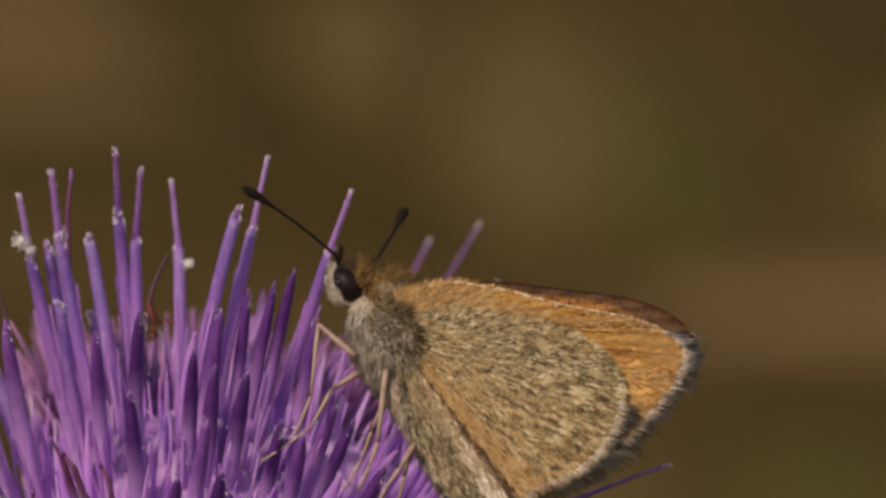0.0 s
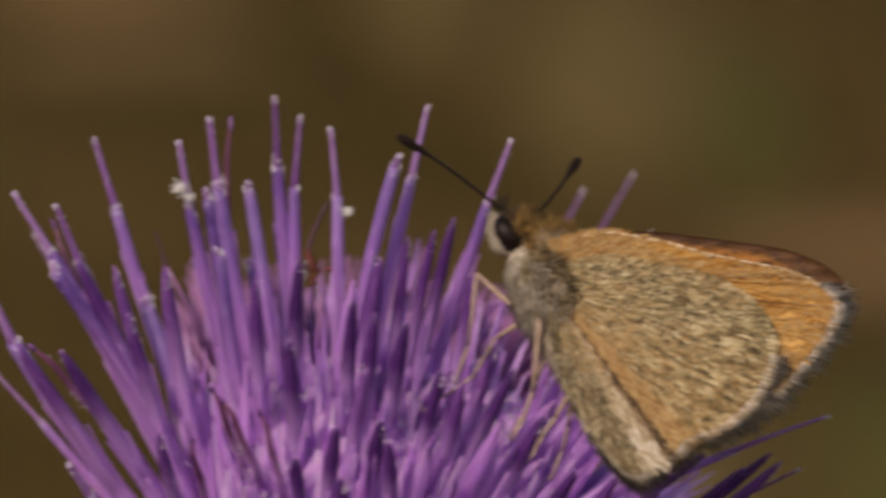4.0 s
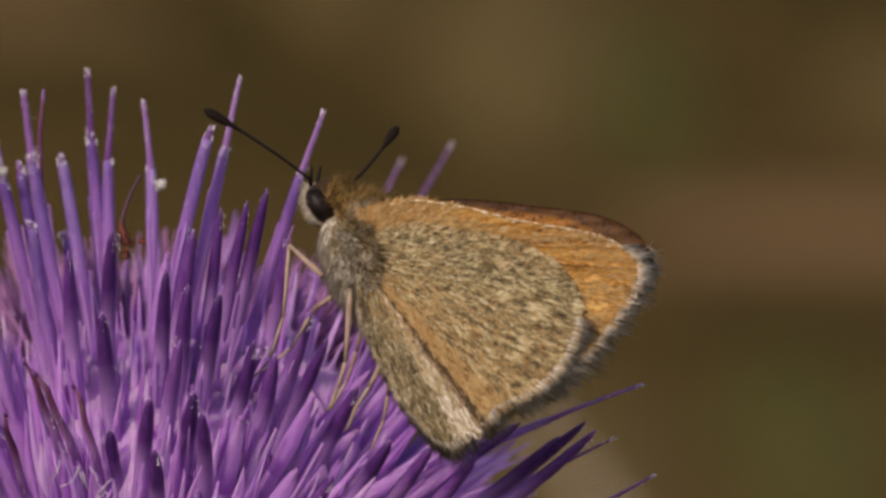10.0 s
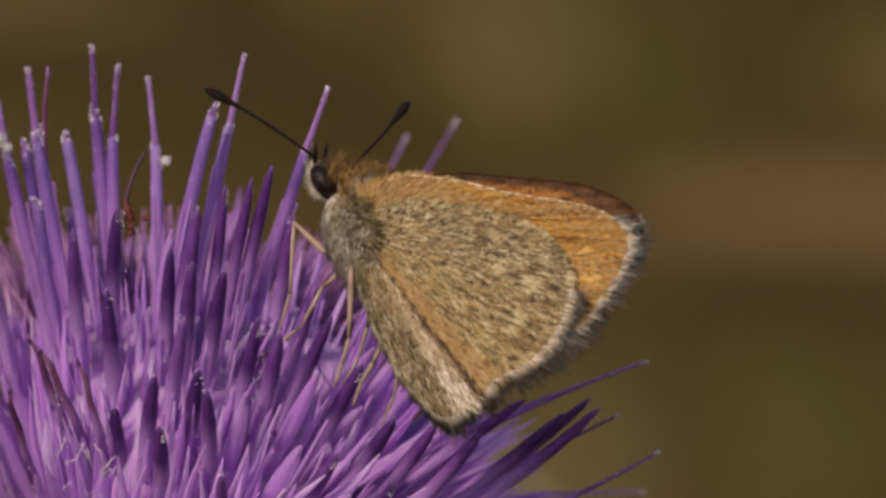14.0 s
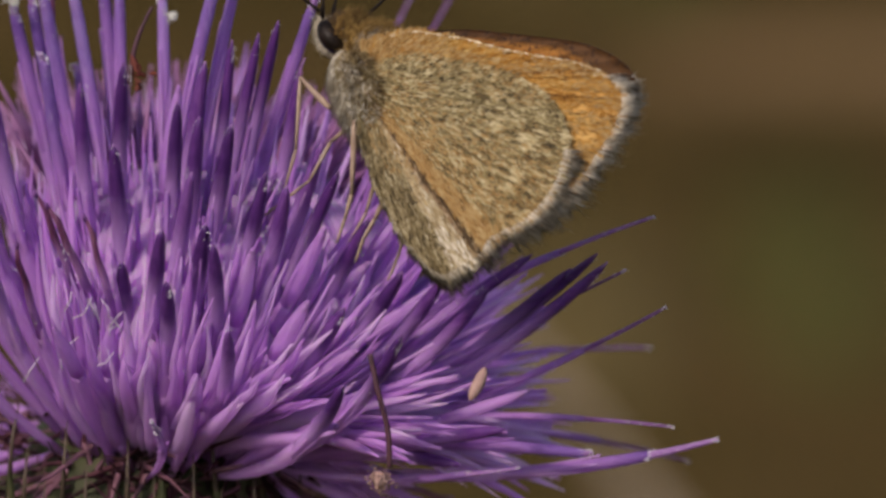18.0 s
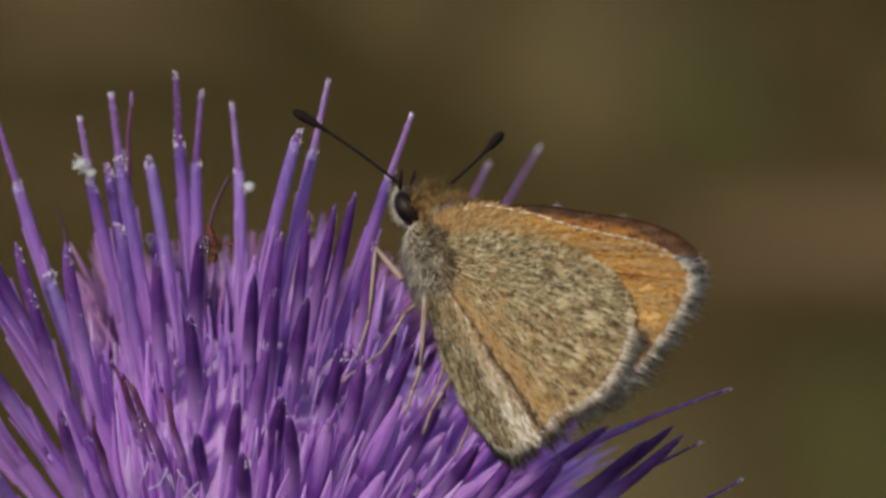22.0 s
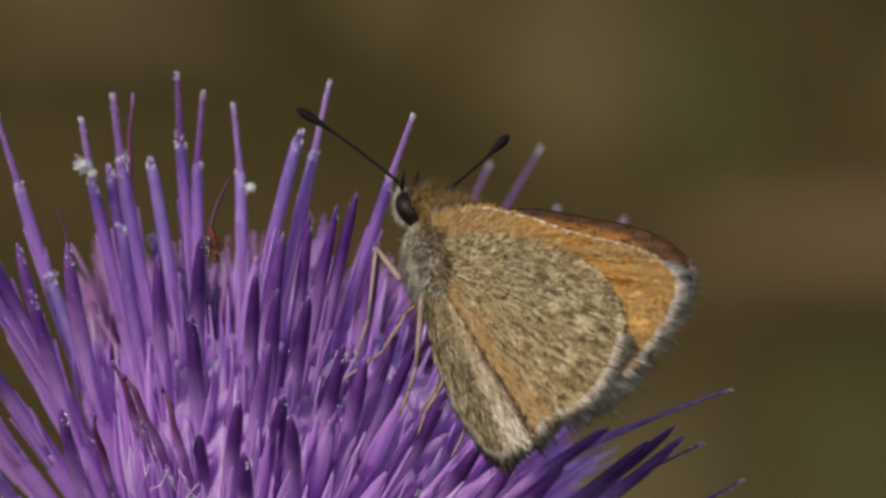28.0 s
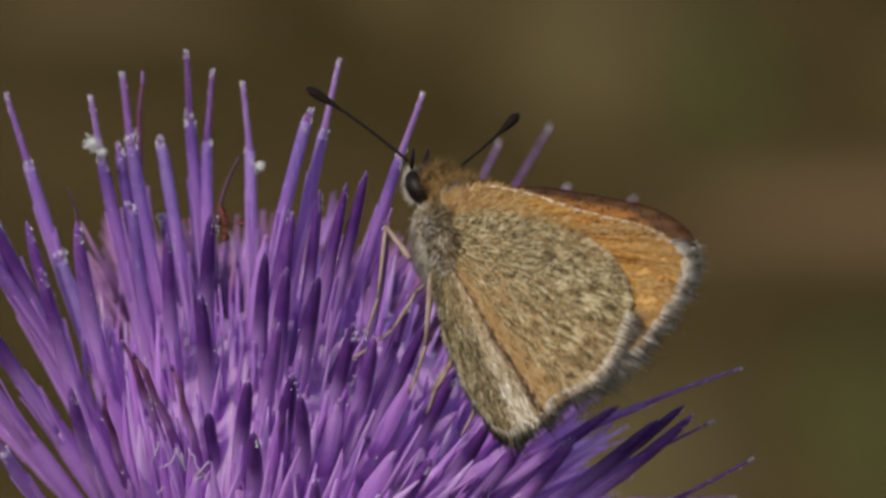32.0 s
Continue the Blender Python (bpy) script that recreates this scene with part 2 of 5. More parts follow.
def wing_material(name, zones, dark, pale, veins, edge, specks=0.8):
    """A scaled wing. zones: colours round the wing from front edge to inner edge; veins run out from the root."""
    n = Nodes(name)
    uv = n.add("ShaderNodeUVMap")
    sep = n.add("ShaderNodeSeparateXYZ")
    n.link(uv.outputs[0], sep.inputs[0])
    s, r = sep.outputs[0], sep.outputs[1]
    soft = n.noise(n.coords("Object"), 420.0, 3.0)
    wander = n.math("MULTIPLY", n.math("SUBTRACT", soft, 0.5), 0.06)
    base = n.ramp(n.math("ADD", s, wander), zones)
    streak = n.noise(n.coords("UV", (150, 26, 1)), 1.0, 5.0, 0.7)
    base = n.mix(n.ramp(streak, [(0.40, (0, 0, 0)), (0.66, (1, 1, 1))]), base, n.mix(0.5, base, pale))
    speck = n.noise(n.coords("Object"), 5200.0, 2.0)
    base = n.mix(n.ramp(speck, [(0.36, (specks, specks, specks)), (0.5, (0, 0, 0))]), base, dark)
    line = n.math("ABSOLUTE", n.math("SUBTRACT", n.math("FRACT", n.math("MULTIPLY", s, veins)), 0.5))
    line = n.ramp(line, [(0.0, (1, 1, 1)), (0.06, (0, 0, 0))])
    base = n.mix(n.math("MULTIPLY", line, n.math("MULTIPLY", r, 0.55)), base, dark)
    rim = n.ramp(n.math("ADD", r, wander), [(edge - 0.05, (0, 0, 0)), (edge + 0.03, (1, 1, 1))])
    base = n.mix(n.math("MULTIPLY", rim, 0.8), base, dark)
    n.bump(n.math("ADD", streak, speck), 0.6, 0.00006)
    return n.done(base, 0.65, 0.3, 0.12)


# the dark stops at 0.652 and 0.663 paint the shade of the fold's groove
M_HIND = wing_material("hindwing_under", [(0.0, (0.36, 0.22, 0.08)), (0.10, (0.30, 0.21, 0.10)), (0.30, (0.30, 0.22, 0.12)), (0.50, (0.33, 0.24, 0.13)),
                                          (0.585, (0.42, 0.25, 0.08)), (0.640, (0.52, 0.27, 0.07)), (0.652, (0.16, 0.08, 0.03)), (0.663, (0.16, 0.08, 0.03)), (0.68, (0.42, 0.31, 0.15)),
                                          (0.76, (0.26, 0.17, 0.075)), (0.9, (0.17, 0.13, 0.075))],
                       (0.10, 0.07, 0.04), (0.62, 0.52, 0.34), 14.0, 1.2)
M_FORE = wing_material("forewing_under", [(0.0, (0.42, 0.25, 0.08)), (0.12, (0.52, 0.26, 0.06)), (0.30, (0.58, 0.26, 0.04)), (0.55, (0.60, 0.28, 0.05)), (0.8, (0.56, 0.33, 0.10))],
                       (0.09, 0.045, 0.02), (0.70, 0.46, 0.16), 13.0, 0.985, 0.3)
M_UPPER = wing_material("wing_upper", [(0.0, (0.030, 0.015, 0.008)), (0.12, (0.055, 0.023, 0.010)), (0.22, (0.26, 0.10, 0.020)), (0.5, (0.42, 0.17, 0.03)), (0.9, (0.40, 0.18, 0.04))],
                        (0.03, 0.015, 0.01), (0.45, 0.22, 0.06), 17.0, 0.86)

# ---- building helpers ----


class Shape:
    """Vertices and faces gathered in millimetres, then made into one mesh in metres."""

    def __init__(self):
        self.v, self.f, self.uv = [], [], []

    def tube(self, path, radii, sides=6, cap=True, ridge=0.0):
        path = [Vector(p) for p in path]
        start = len(self.v)
        ref = Vector((0.31, 0.95, 0.05))
        for i, p in enumerate(path):
            d = (path[min(i + 1, len(path) - 1)] - path[max(i - 1, 0)]).normalized()
            a = d.cross(ref)
            if a.length < 1e-3:
                a = d.cross(Vector((1, 0, 0)))
            a.normalize()
            b = d.cross(a)
            for k in range(sides):
                w = 2 * math.pi * k / sides
                self.v.append(p + (a * math.cos(w) + b * math.sin(w)) * radii[i] * (1 + ridge * (1 if k % 2 else -1)))
        for i in range(len(path) - 1):
            for k in range(sides):
                q = start + i * sides
                self.f.append((q + k, q + (k + 1) % sides, q + sides + (k + 1) % sides, q + sides + k))
        if cap:
            self.f.append(tuple(start + k for k in reversed(range(sides))))
            q = start + (len(path) - 1) * sides
            self.f.append(tuple(q + k for k in range(sides)))
        return self

    def strip(self, path, widths, side, thick=0.05):
        """A thin ribbon with a real thickness along a path; side: the way across it."""
        path = [Vector(p) for p in path]
        side = Vector(side).normalized()
        start = len(self.v)
        for i, p in enumerate(path):
            d = (path[min(i + 1, len(path) - 1)] - path[max(i - 1, 0)]).normalized()
            nrm = d.cross(side).normalized() * thick / 2
            w = side * widths[i] / 2
            self.v += [p - w, p + nrm, p + w, p - nrm]
        for i in range(len(path) - 1):
            q = start + 4 * i
            for k in range(4):
                self.f.append((q + k, q + (k + 1) % 4, q + 4 + (k + 1) % 4, q + 4 + k))
        return self

    def hair(self, p, way, length, radius, droop=None):
        """A hair of three sides that ends in a point."""
        p, way = Vector(p), Vector(way).normalized()
        a = way.cross(Vector((0.2, 0.3, 0.9)))
        if a.length < 1e-3:
            a = way.cross(Vector((1, 0, 0)))
        a.normalize()
        b = way.cross(a)
        q = len(self.v)
        for k in range(3):
            w = 2.0944 * k
            self.v.append(p + (a * math.cos(w) + b * math.sin(w)) * radius)
        tip = p + way * length + (Vector(droop) if droop is not None else Vector())
        self.v.append(tip)
        self.f += [(q, q + 1, q + 3), (q + 1, q + 2, q + 3), (q + 2, q, q + 3)]
        return self

    def ball(self, centre, radii, turn=None, rows=8, cols=12, rough=0.0, seed=0):
        """An ellipsoid, uneven by noise if rough."""
        c, q = Vector(centre), len(self.v)
        turn = turn or Matrix.Identity(3)
        for i in range(1, rows):
            th = math.pi * i / rows
            for k in range(cols):
                w = 2 * math.pi * k / cols
                d = Vector((math.sin(th) * math.cos(w), math.sin(th) * math.sin(w), math.cos(th)))
                g = 1 + rough * noise.noise(d * 2.3 + Vector((seed, 0, 0)))
                self.v.append(c + turn @ Vector((d.x * radii[0] * g, d.y * radii[1] * g, d.z * radii[2] * g)))
        self.v += [c + turn @ Vector((0, 0, radii[2])), c + turn @ Vector((0, 0, -radii[2]))]
        top, low = len(self.v) - 2, len(self.v) - 1
        for i in range(rows - 2):
            for k in range(cols):
                a, b = q + i * cols + k, q + i * cols + (k + 1) % cols
                self.f.append((a, a + cols, b + cols, b))
        for k in range(cols):
            self.f.append((top, q + k, q + (k + 1) % cols))
            z = q + (rows - 2) * cols
            self.f.append((low, z + (k + 1) % cols, z + k))
        return self

    def grain(self, p, size):
        """A pollen grain: a small uneven eight-sided lump."""
        q, p = len(self.v), Vector(p)
        for d in ((1, 0, 0), (0, 1, 0), (-1, 0, 0), (0, -1, 0), (0, 0, 1), (0, 0, -1)):
            self.v.append(p + Vector(d) * size * random.uniform(0.7, 1.2))
        for a, b in ((0, 1), (1, 2), (2, 3), (3, 0)):
            self.f += [(q + a, q + b, q + 4), (q + b, q + a, q + 5)]
        return self

    def mesh(self, name, mat, smooth=True, scale=MM):
        me = bpy.data.meshes.new(name)
        me.from_pydata([tuple(Vector(p) * scale) for p in self.v], [], self.f)
        if self.uv:
            layer = me.uv_layers.new(name="UVMap")
            for loop in me.loops:
                layer.data[loop.index].uv = self.uv[loop.vertex_index]
        me.materials.append(mat)
        if smooth:
            me.polygons.foreach_set("use_smooth", [True] * len(me.polygons))
        me.update()
        return me


def part(name, shape, mat, parent, label="", place=None, smooth=True, kind=""):
    """Links a Shape, or a mesh that is ready, as one object under a thing or a part."""
    me = shape.mesh(name, mat, smooth) if isinstance(shape, Shape) else shape
    ob = new(name, me)
    ob.parent = parent
    if place is not None:
        ob.matrix_basis = place
    return tagged(ob, label=label, kind=kind)


def thing(name, place, label, category, group="", kind=""):
    ob = new(name)
    ob.empty_display_size = 0.005
    ob.matrix_basis = place
    return tagged(ob, label, category, group, kind)


def smooth_path(points, steps):
    """Points of a Catmull-Rom curve through the given control points."""
    pts = [Vector(p) for p in points]
    out = []
    for i in range(len(pts) - 1):
        p0, p1, p2, p3 = pts[max(i - 1, 0)], pts[i], pts[i + 1], pts[min(i + 2, len(pts) - 1)]
        for k in range(steps):
            t = k / steps
            out.append(0.5 * (2 * p1 + (p2 - p0) * t + (2 * p0 - 5 * p1 + 4 * p2 - p3) * t * t + (3 * p1 - p0 - 3 * p2 + p3) * t ** 3))
    return out + [pts[-1]]


# ---- ground and meadow ----


def ground_material():
    n = Nodes("dry_meadow_ground")
    co = n.coords("Object")
    big = n.noise(co, 5.0, 3.0, 0.5)
    mid = n.noise(co, 22.0, 4.0)
    fine = n.noise(co, 160.0, 5.0)
    f = n.math("ADD", n.math("MULTIPLY", big, 0.55), n.math("ADD", n.math("MULTIPLY", mid, 0.3), n.math("MULTIPLY", fine, 0.15)))
    col = n.ramp(f, [(0.36, (0.040, 0.031, 0.009)), (0.46, (0.070, 0.050, 0.016)), (0.54, (0.096, 0.064, 0.023)), (0.66, (0.127, 0.077, 0.032))])
    n.bump(fine, 0.8, 0.01)
    return n.done(col, 1.0, 0.0)


def build_ground():
    s = Shape()
    cuts = [-3000, -300, -40, -8, -4, -2, -1, 0, 1, 2, 4, 8, 40, 300, 3000]
    for y in cuts:
        for x in cuts:
            near = abs(x) < 10 and abs(y) < 10
            s.v.append(Vector((x, y, 0.02 * noise.noise(Vector((x * 0.7, y * 0.7, 0))) if near else 0)))
    k = len(cuts)
    for i in range(k - 1):
        for j in range(k - 1):
            s.f.append((i * k + j, i * k + j + 1, (i + 1) * k + j + 1, (i + 1) * k + j))
    ob = new("ground", s.mesh("ground", ground_material(), True, 1.0))
    return tagged(ob, "brown dry meadow ground with thin faded grass", "ground", kind="structure")


ground = build_ground()

# ---- the thistle ----
# The flower head has a space of its own in millimetres: x across, y away, z up, from its heart.
HEART = EYE + pose(0, 0, 0, 90 + TILT) .to_3x3() @ Vector((-484 / FOCAL * REACH, -739 / FOCAL * REACH, -REACH))
HEAD_SPACE = pose(*HEART, TILT, 0, 0)
BASE = Vector((HEART.x - 0.012, HEART.y + 0.004, 0.0))
THISTLE_PLACE = pose(*BASE)
thistle = thing("thistle", THISTLE_PLACE, "purple thistle in full bloom on a green spiny stem", "thistle")
TO_THISTLE = THISTLE_PLACE.inverted() @ HEAD_SPACE


def in_head(x, y, z):
    """The place of a point of the head's space (millimetres) on the thistle."""
    return TO_THISTLE @ (Vector((x, y, z)) * MM)


FLORET_LONG = 20.0


def bend_at(z, bend):
    return Vector((bend * (z / FLORET_LONG) ** 2 * FLORET_LONG, 0, z))


def floret_meshes(kind, bend, seed):
    """Meshes of one floret: corolla with narrow lobes, anther tube, style and pollen. kind 0: the style stands out;
    1: the dark pointed anther tube is still closed; 2: thin and half withered; 3: a closed bud; 4: slender; 5: the style just shows."""
    rnd = random.Random(seed)
    L = FLORET_LONG
    cor, ant, sty, pol = Shape(), Shape(), Shape(), Shape()
    mouth = L * (0.58, 0.58, 0.60, 0.68, 0.52, 0.60)[kind]
    steps = [mouth / L * g for g in (0.0, 0.25, 0.5, 0.7, 0.85, 0.95, 1.0)]
    rad = [0.16, 0.20, 0.27, 0.33, 0.36, 0.34, 0.29]
    rad = [r * {2: 0.8, 4: 0.6}.get(kind, 1.0) for r in rad]
    cor.tube([bend_at(z * L, bend) for z in steps], rad, 12, ridge=0.07)
    for k in range(5):
        # the lobes cling to the anther tube
        w = 2 * math.pi * (k + rnd.uniform(-0.25, 0.25)) / 5
        out = Vector((math.cos(w), math.sin(w), 0))
        across = Vector((-math.sin(w), math.cos(w), 0))
        long = rnd.uniform(2.2, 4.6) * (0.7 if kind in (2, 4) else 1.0)
        flare = rnd.uniform(-0.02, 0.16)
        pts, wid = [], []
        for i in range(7):
            t = i / 6
            pts.append(bend_at(mouth - 0.5 + long * t, bend) + out * (rad[-1] + 0.03 + flare * t ** 2 * 1.5))
            wid.append(0.38 * (1 - 0.8 * t ** 1.7) + 0.03)
        if kind != 3:
            cor.strip(pts, wid, across, 0.10)

    def scatter(count, low, high, radius, small, large):
        for _ in range(count):
            z, w = rnd.uniform(low, high), rnd.uniform(0, 6.28)
            pol.grain(off(z) + Vector((math.cos(w), math.sin(w), 0)) * radius(z), rnd.uniform(small, large))

    side = Vector((rnd.uniform(-0.25, 0.25), rnd.uniform(-0.25, 0.25), 0))
    end = L * {0: 0.86, 4: 0.80, 5: 0.975}.get(kind, 2.0)

    def off(z):
        return bend_at(z, bend) + side * max(0.0, (z - end) / (L - end))

    if kind in (0, 4, 5):
        thin = 0.6 if kind == 4 else 1.0
        zs = [mouth - 0.8, mouth + 0.6, (mouth + end) / 2, end - 1.2, end - 0.4, end]
        ant.tube([bend_at(z, bend) for z in zs], [thin * r for r in (0.26, 0.32, 0.33, 0.31, 0.29, 0.25)], 12, ridge=0.06)
        zs = [end - 0.6] + [end + (L - end) * f for f in (0.05, 0.3, 0.55, 0.8, 0.93, 1.0)]
        sty.tube([off(z) for z in zs], [thin * r for r in (0.20, 0.21, 0.175, 0.16, 0.135, 0.115, 0.05)], 8)
        for _ in range(6):
            # clots of pollen where the style leaves the tube
            z0, w0 = end + rnd.gauss(-0.05, 0.22), rnd.uniform(0, 6.28)
            for _ in range(9):
                z, w = z0 + rnd.gauss(0, 0.07), w0 + rnd.gauss(0, 0.3)
                pol.grain(off(z) + Vector((math.cos(w), math.sin(w), 0)) * rnd.uniform(0.20, 0.32) * thin, rnd.uniform(0.018, 0.054) * thin)
        scatter(45, end, L, lambda z: 0.16 * thin, 0.014, 0.042)
        scatter(34, mouth, end, lambda z: 0.32 * thin, 0.014, 0.04)
        scatter(22, L - 0.25, L + 0.03, lambda z: 0.12 * thin, 0.02, 0.05)
    elif kind == 1:
        zs = [mouth - 0.8, mouth + 0.8, L * 0.76, L * 0.87, L * 0.94, L * 0.98, L]
        ant.tube([bend_at(z, bend) for z in zs], [0.26, 0.32, 0.33, 0.30, 0.24, 0.16, 0.06], 12, ridge=0.06)
        sty.tube([bend_at(z, bend) for z in (L * 0.955, L * 0.985, L * 1.006)], [0.17, 0.12, 0.04], 6)
        scatter(16, mouth, L * 0.9, lambda z: 0.33, 0.016, 0.042)
        scatter(16, L * 0.955, L, lambda z: 0.15, 0.018, 0.046)
    elif kind == 3:
        zs = [mouth - 0.8, L * 0.75, L * 0.82, L * 0.90, L * 0.96, L]
        cor.tube([bend_at(z, bend) for z in zs], [0.28, 0.35, 0.34, 0.27, 0.18, 0.05], 12, ridge=0.06)
        sty.tube([bend_at(z, bend) for z in (L * 0.95, L * 0.985, L * 1.0)], [0.17, 0.11, 0.04], 6)
        scatter(12, mouth, L * 0.95, lambda z: 0.33, 0.014, 0.036)
    else:
        zs = [mouth - 0.6, L * 0.74, L * 0.84, L * 0.93, L]
        crook = [0, 0.08, 0.22, 0.18, 0.35]
        ant.tube([bend_at(z, bend) + Vector((c, 0, 0)) for z, c in zip(zs, crook)], [0.22, 0.19, 0.15, 0.13, 0.05], 8)
        sty.tube([bend_at(z, bend) + Vector((0.35, 0, 0)) for z in (L * 0.985, L * 0.995, L * 1.01)], [0.09, 0.11, 0.06], 5)
        scatter(14, mouth, L * 0.97, lambda z: 0.2, 0.02, 0.045)
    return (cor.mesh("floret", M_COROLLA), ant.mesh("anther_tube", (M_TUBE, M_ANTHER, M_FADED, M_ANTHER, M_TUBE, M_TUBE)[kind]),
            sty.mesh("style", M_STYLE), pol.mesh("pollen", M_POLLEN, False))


BENDS = (0.0, 0.05, 0.10, 0.16, 0.23, 0.30)
FLORETS = {(k, i): floret_meshes(k, b, 10 * k + i) for k in (0, 1, 2, 3, 4, 5) for i, b in enumerate(BENDS)}
HEAD_AXIS = Vector((0.03, -0.18, 0.98)).normalized()


def foot_of(way):
    flat = way - HEAD_AXIS * way.dot(HEAD_AXIS)
    front = max(0.0, -way.y)
    return flat * (4.2 + 1.8 * front) + HEAD_AXIS * (1.4 * (1 - flat.length) - 0.9 - 0.4 * front)


def floret_frame(foot, tip, across, girth):
    """The frame of a floret that stands on foot and ends in tip, bending along across, with its length as a stretch."""
    d = tip - foot
    z = d.normalized()
    x = (across - z * across.dot(z)).normalized()
    y = z.cross(x)
    turn = Matrix((x, y, z)).transposed()
    m = (turn @ Matrix.Diagonal((girth, girth, d.length / FLORET_LONG))).to_4x4()
    m.translation = foot * MM
    return m


def put_floret(tip, kind, bow=None, foot=None):
    """One floret that ends in tip. bow: how strongly it bows, over to the right if above nought."""
    tip = Vector(tip)
    foot = foot_of(tip.normalized()) if foot is None else foot
    bow = random.gauss(0, 0.08) if bow is None else bow
    i = min(range(len(BENDS)), key=lambda k: abs(BENDS[k] - abs(bow)))
    cor, ant, sty, pol = FLORETS[(kind, i)]
    d = tip - foot
    across = d.cross(Vector((0, 1, 0)))
    if across.length < 0.2:
        across = Vector((1, 0, 0))
    # to the right of its way up, as it is seen from the front
    across = -across.normalized() * (-1 if bow < 0 else 1)
    girth = random.uniform(0.88, 1.1) * (0.78 if tip.x > 15 else 0.80 if tip.z > 15 else 1.0)
    m = floret_frame(foot, tip - across * BENDS[i] * girth * FLORET_LONG, across, girth)
    ob = part("floret", cor, None, thistle, place=TO_THISTLE @ m)
    if kind != 3:
        part("anther_tube", ant, None, ob)
    part("style", sty, None, ob)
    part("pollen", pol, None, ob, kind="stuff")
    return ob


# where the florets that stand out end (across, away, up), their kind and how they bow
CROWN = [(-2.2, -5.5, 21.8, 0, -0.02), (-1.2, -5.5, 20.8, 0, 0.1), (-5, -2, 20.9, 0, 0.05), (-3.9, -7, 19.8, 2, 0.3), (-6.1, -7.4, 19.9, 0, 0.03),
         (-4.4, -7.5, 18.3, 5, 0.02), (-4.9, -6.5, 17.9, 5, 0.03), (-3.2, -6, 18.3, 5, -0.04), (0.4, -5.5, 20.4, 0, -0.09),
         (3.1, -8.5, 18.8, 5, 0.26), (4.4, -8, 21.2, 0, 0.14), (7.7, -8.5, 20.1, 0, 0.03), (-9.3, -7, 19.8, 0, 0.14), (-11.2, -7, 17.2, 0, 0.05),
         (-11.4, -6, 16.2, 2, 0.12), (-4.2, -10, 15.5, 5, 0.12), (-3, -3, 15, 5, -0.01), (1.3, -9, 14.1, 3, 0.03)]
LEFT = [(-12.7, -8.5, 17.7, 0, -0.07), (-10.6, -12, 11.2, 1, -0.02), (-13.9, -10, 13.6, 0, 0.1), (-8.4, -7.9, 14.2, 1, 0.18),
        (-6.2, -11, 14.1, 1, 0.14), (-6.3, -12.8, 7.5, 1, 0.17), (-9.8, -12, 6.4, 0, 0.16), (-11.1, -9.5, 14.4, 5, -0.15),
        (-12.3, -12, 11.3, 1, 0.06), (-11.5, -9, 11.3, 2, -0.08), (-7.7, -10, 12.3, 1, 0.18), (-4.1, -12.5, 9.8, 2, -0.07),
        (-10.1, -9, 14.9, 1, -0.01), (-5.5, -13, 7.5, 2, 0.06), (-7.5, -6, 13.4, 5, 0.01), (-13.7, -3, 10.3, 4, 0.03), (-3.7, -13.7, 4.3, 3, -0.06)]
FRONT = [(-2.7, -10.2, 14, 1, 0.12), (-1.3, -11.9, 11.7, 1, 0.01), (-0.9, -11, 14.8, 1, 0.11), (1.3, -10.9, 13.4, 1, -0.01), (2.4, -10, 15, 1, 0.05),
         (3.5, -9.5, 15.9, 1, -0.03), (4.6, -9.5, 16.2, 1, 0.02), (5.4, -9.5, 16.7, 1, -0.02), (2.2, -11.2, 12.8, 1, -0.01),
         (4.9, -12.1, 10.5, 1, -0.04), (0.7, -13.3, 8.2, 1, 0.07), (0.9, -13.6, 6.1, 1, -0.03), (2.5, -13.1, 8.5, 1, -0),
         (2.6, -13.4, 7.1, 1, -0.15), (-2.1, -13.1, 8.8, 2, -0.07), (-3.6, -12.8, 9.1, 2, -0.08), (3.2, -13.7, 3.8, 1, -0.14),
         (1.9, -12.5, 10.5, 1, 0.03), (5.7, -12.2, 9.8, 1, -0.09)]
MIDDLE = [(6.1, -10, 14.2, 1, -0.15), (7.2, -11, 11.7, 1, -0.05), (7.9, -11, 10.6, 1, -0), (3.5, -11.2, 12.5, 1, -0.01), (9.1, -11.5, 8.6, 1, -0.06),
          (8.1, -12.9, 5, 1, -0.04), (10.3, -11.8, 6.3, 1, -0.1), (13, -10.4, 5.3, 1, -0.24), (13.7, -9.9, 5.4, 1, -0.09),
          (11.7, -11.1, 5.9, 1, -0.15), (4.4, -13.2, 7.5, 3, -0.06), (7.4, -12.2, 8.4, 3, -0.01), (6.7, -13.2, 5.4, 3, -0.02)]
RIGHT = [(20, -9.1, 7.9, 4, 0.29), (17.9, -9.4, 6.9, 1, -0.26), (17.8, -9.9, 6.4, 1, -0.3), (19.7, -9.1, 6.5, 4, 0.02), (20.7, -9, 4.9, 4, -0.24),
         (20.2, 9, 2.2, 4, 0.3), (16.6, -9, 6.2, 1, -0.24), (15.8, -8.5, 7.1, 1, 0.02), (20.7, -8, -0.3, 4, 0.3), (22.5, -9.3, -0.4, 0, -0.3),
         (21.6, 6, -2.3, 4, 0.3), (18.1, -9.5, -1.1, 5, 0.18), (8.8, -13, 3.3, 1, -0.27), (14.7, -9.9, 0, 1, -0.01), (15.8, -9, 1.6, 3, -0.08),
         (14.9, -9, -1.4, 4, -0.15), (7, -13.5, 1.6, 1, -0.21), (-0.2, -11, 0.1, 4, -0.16)]
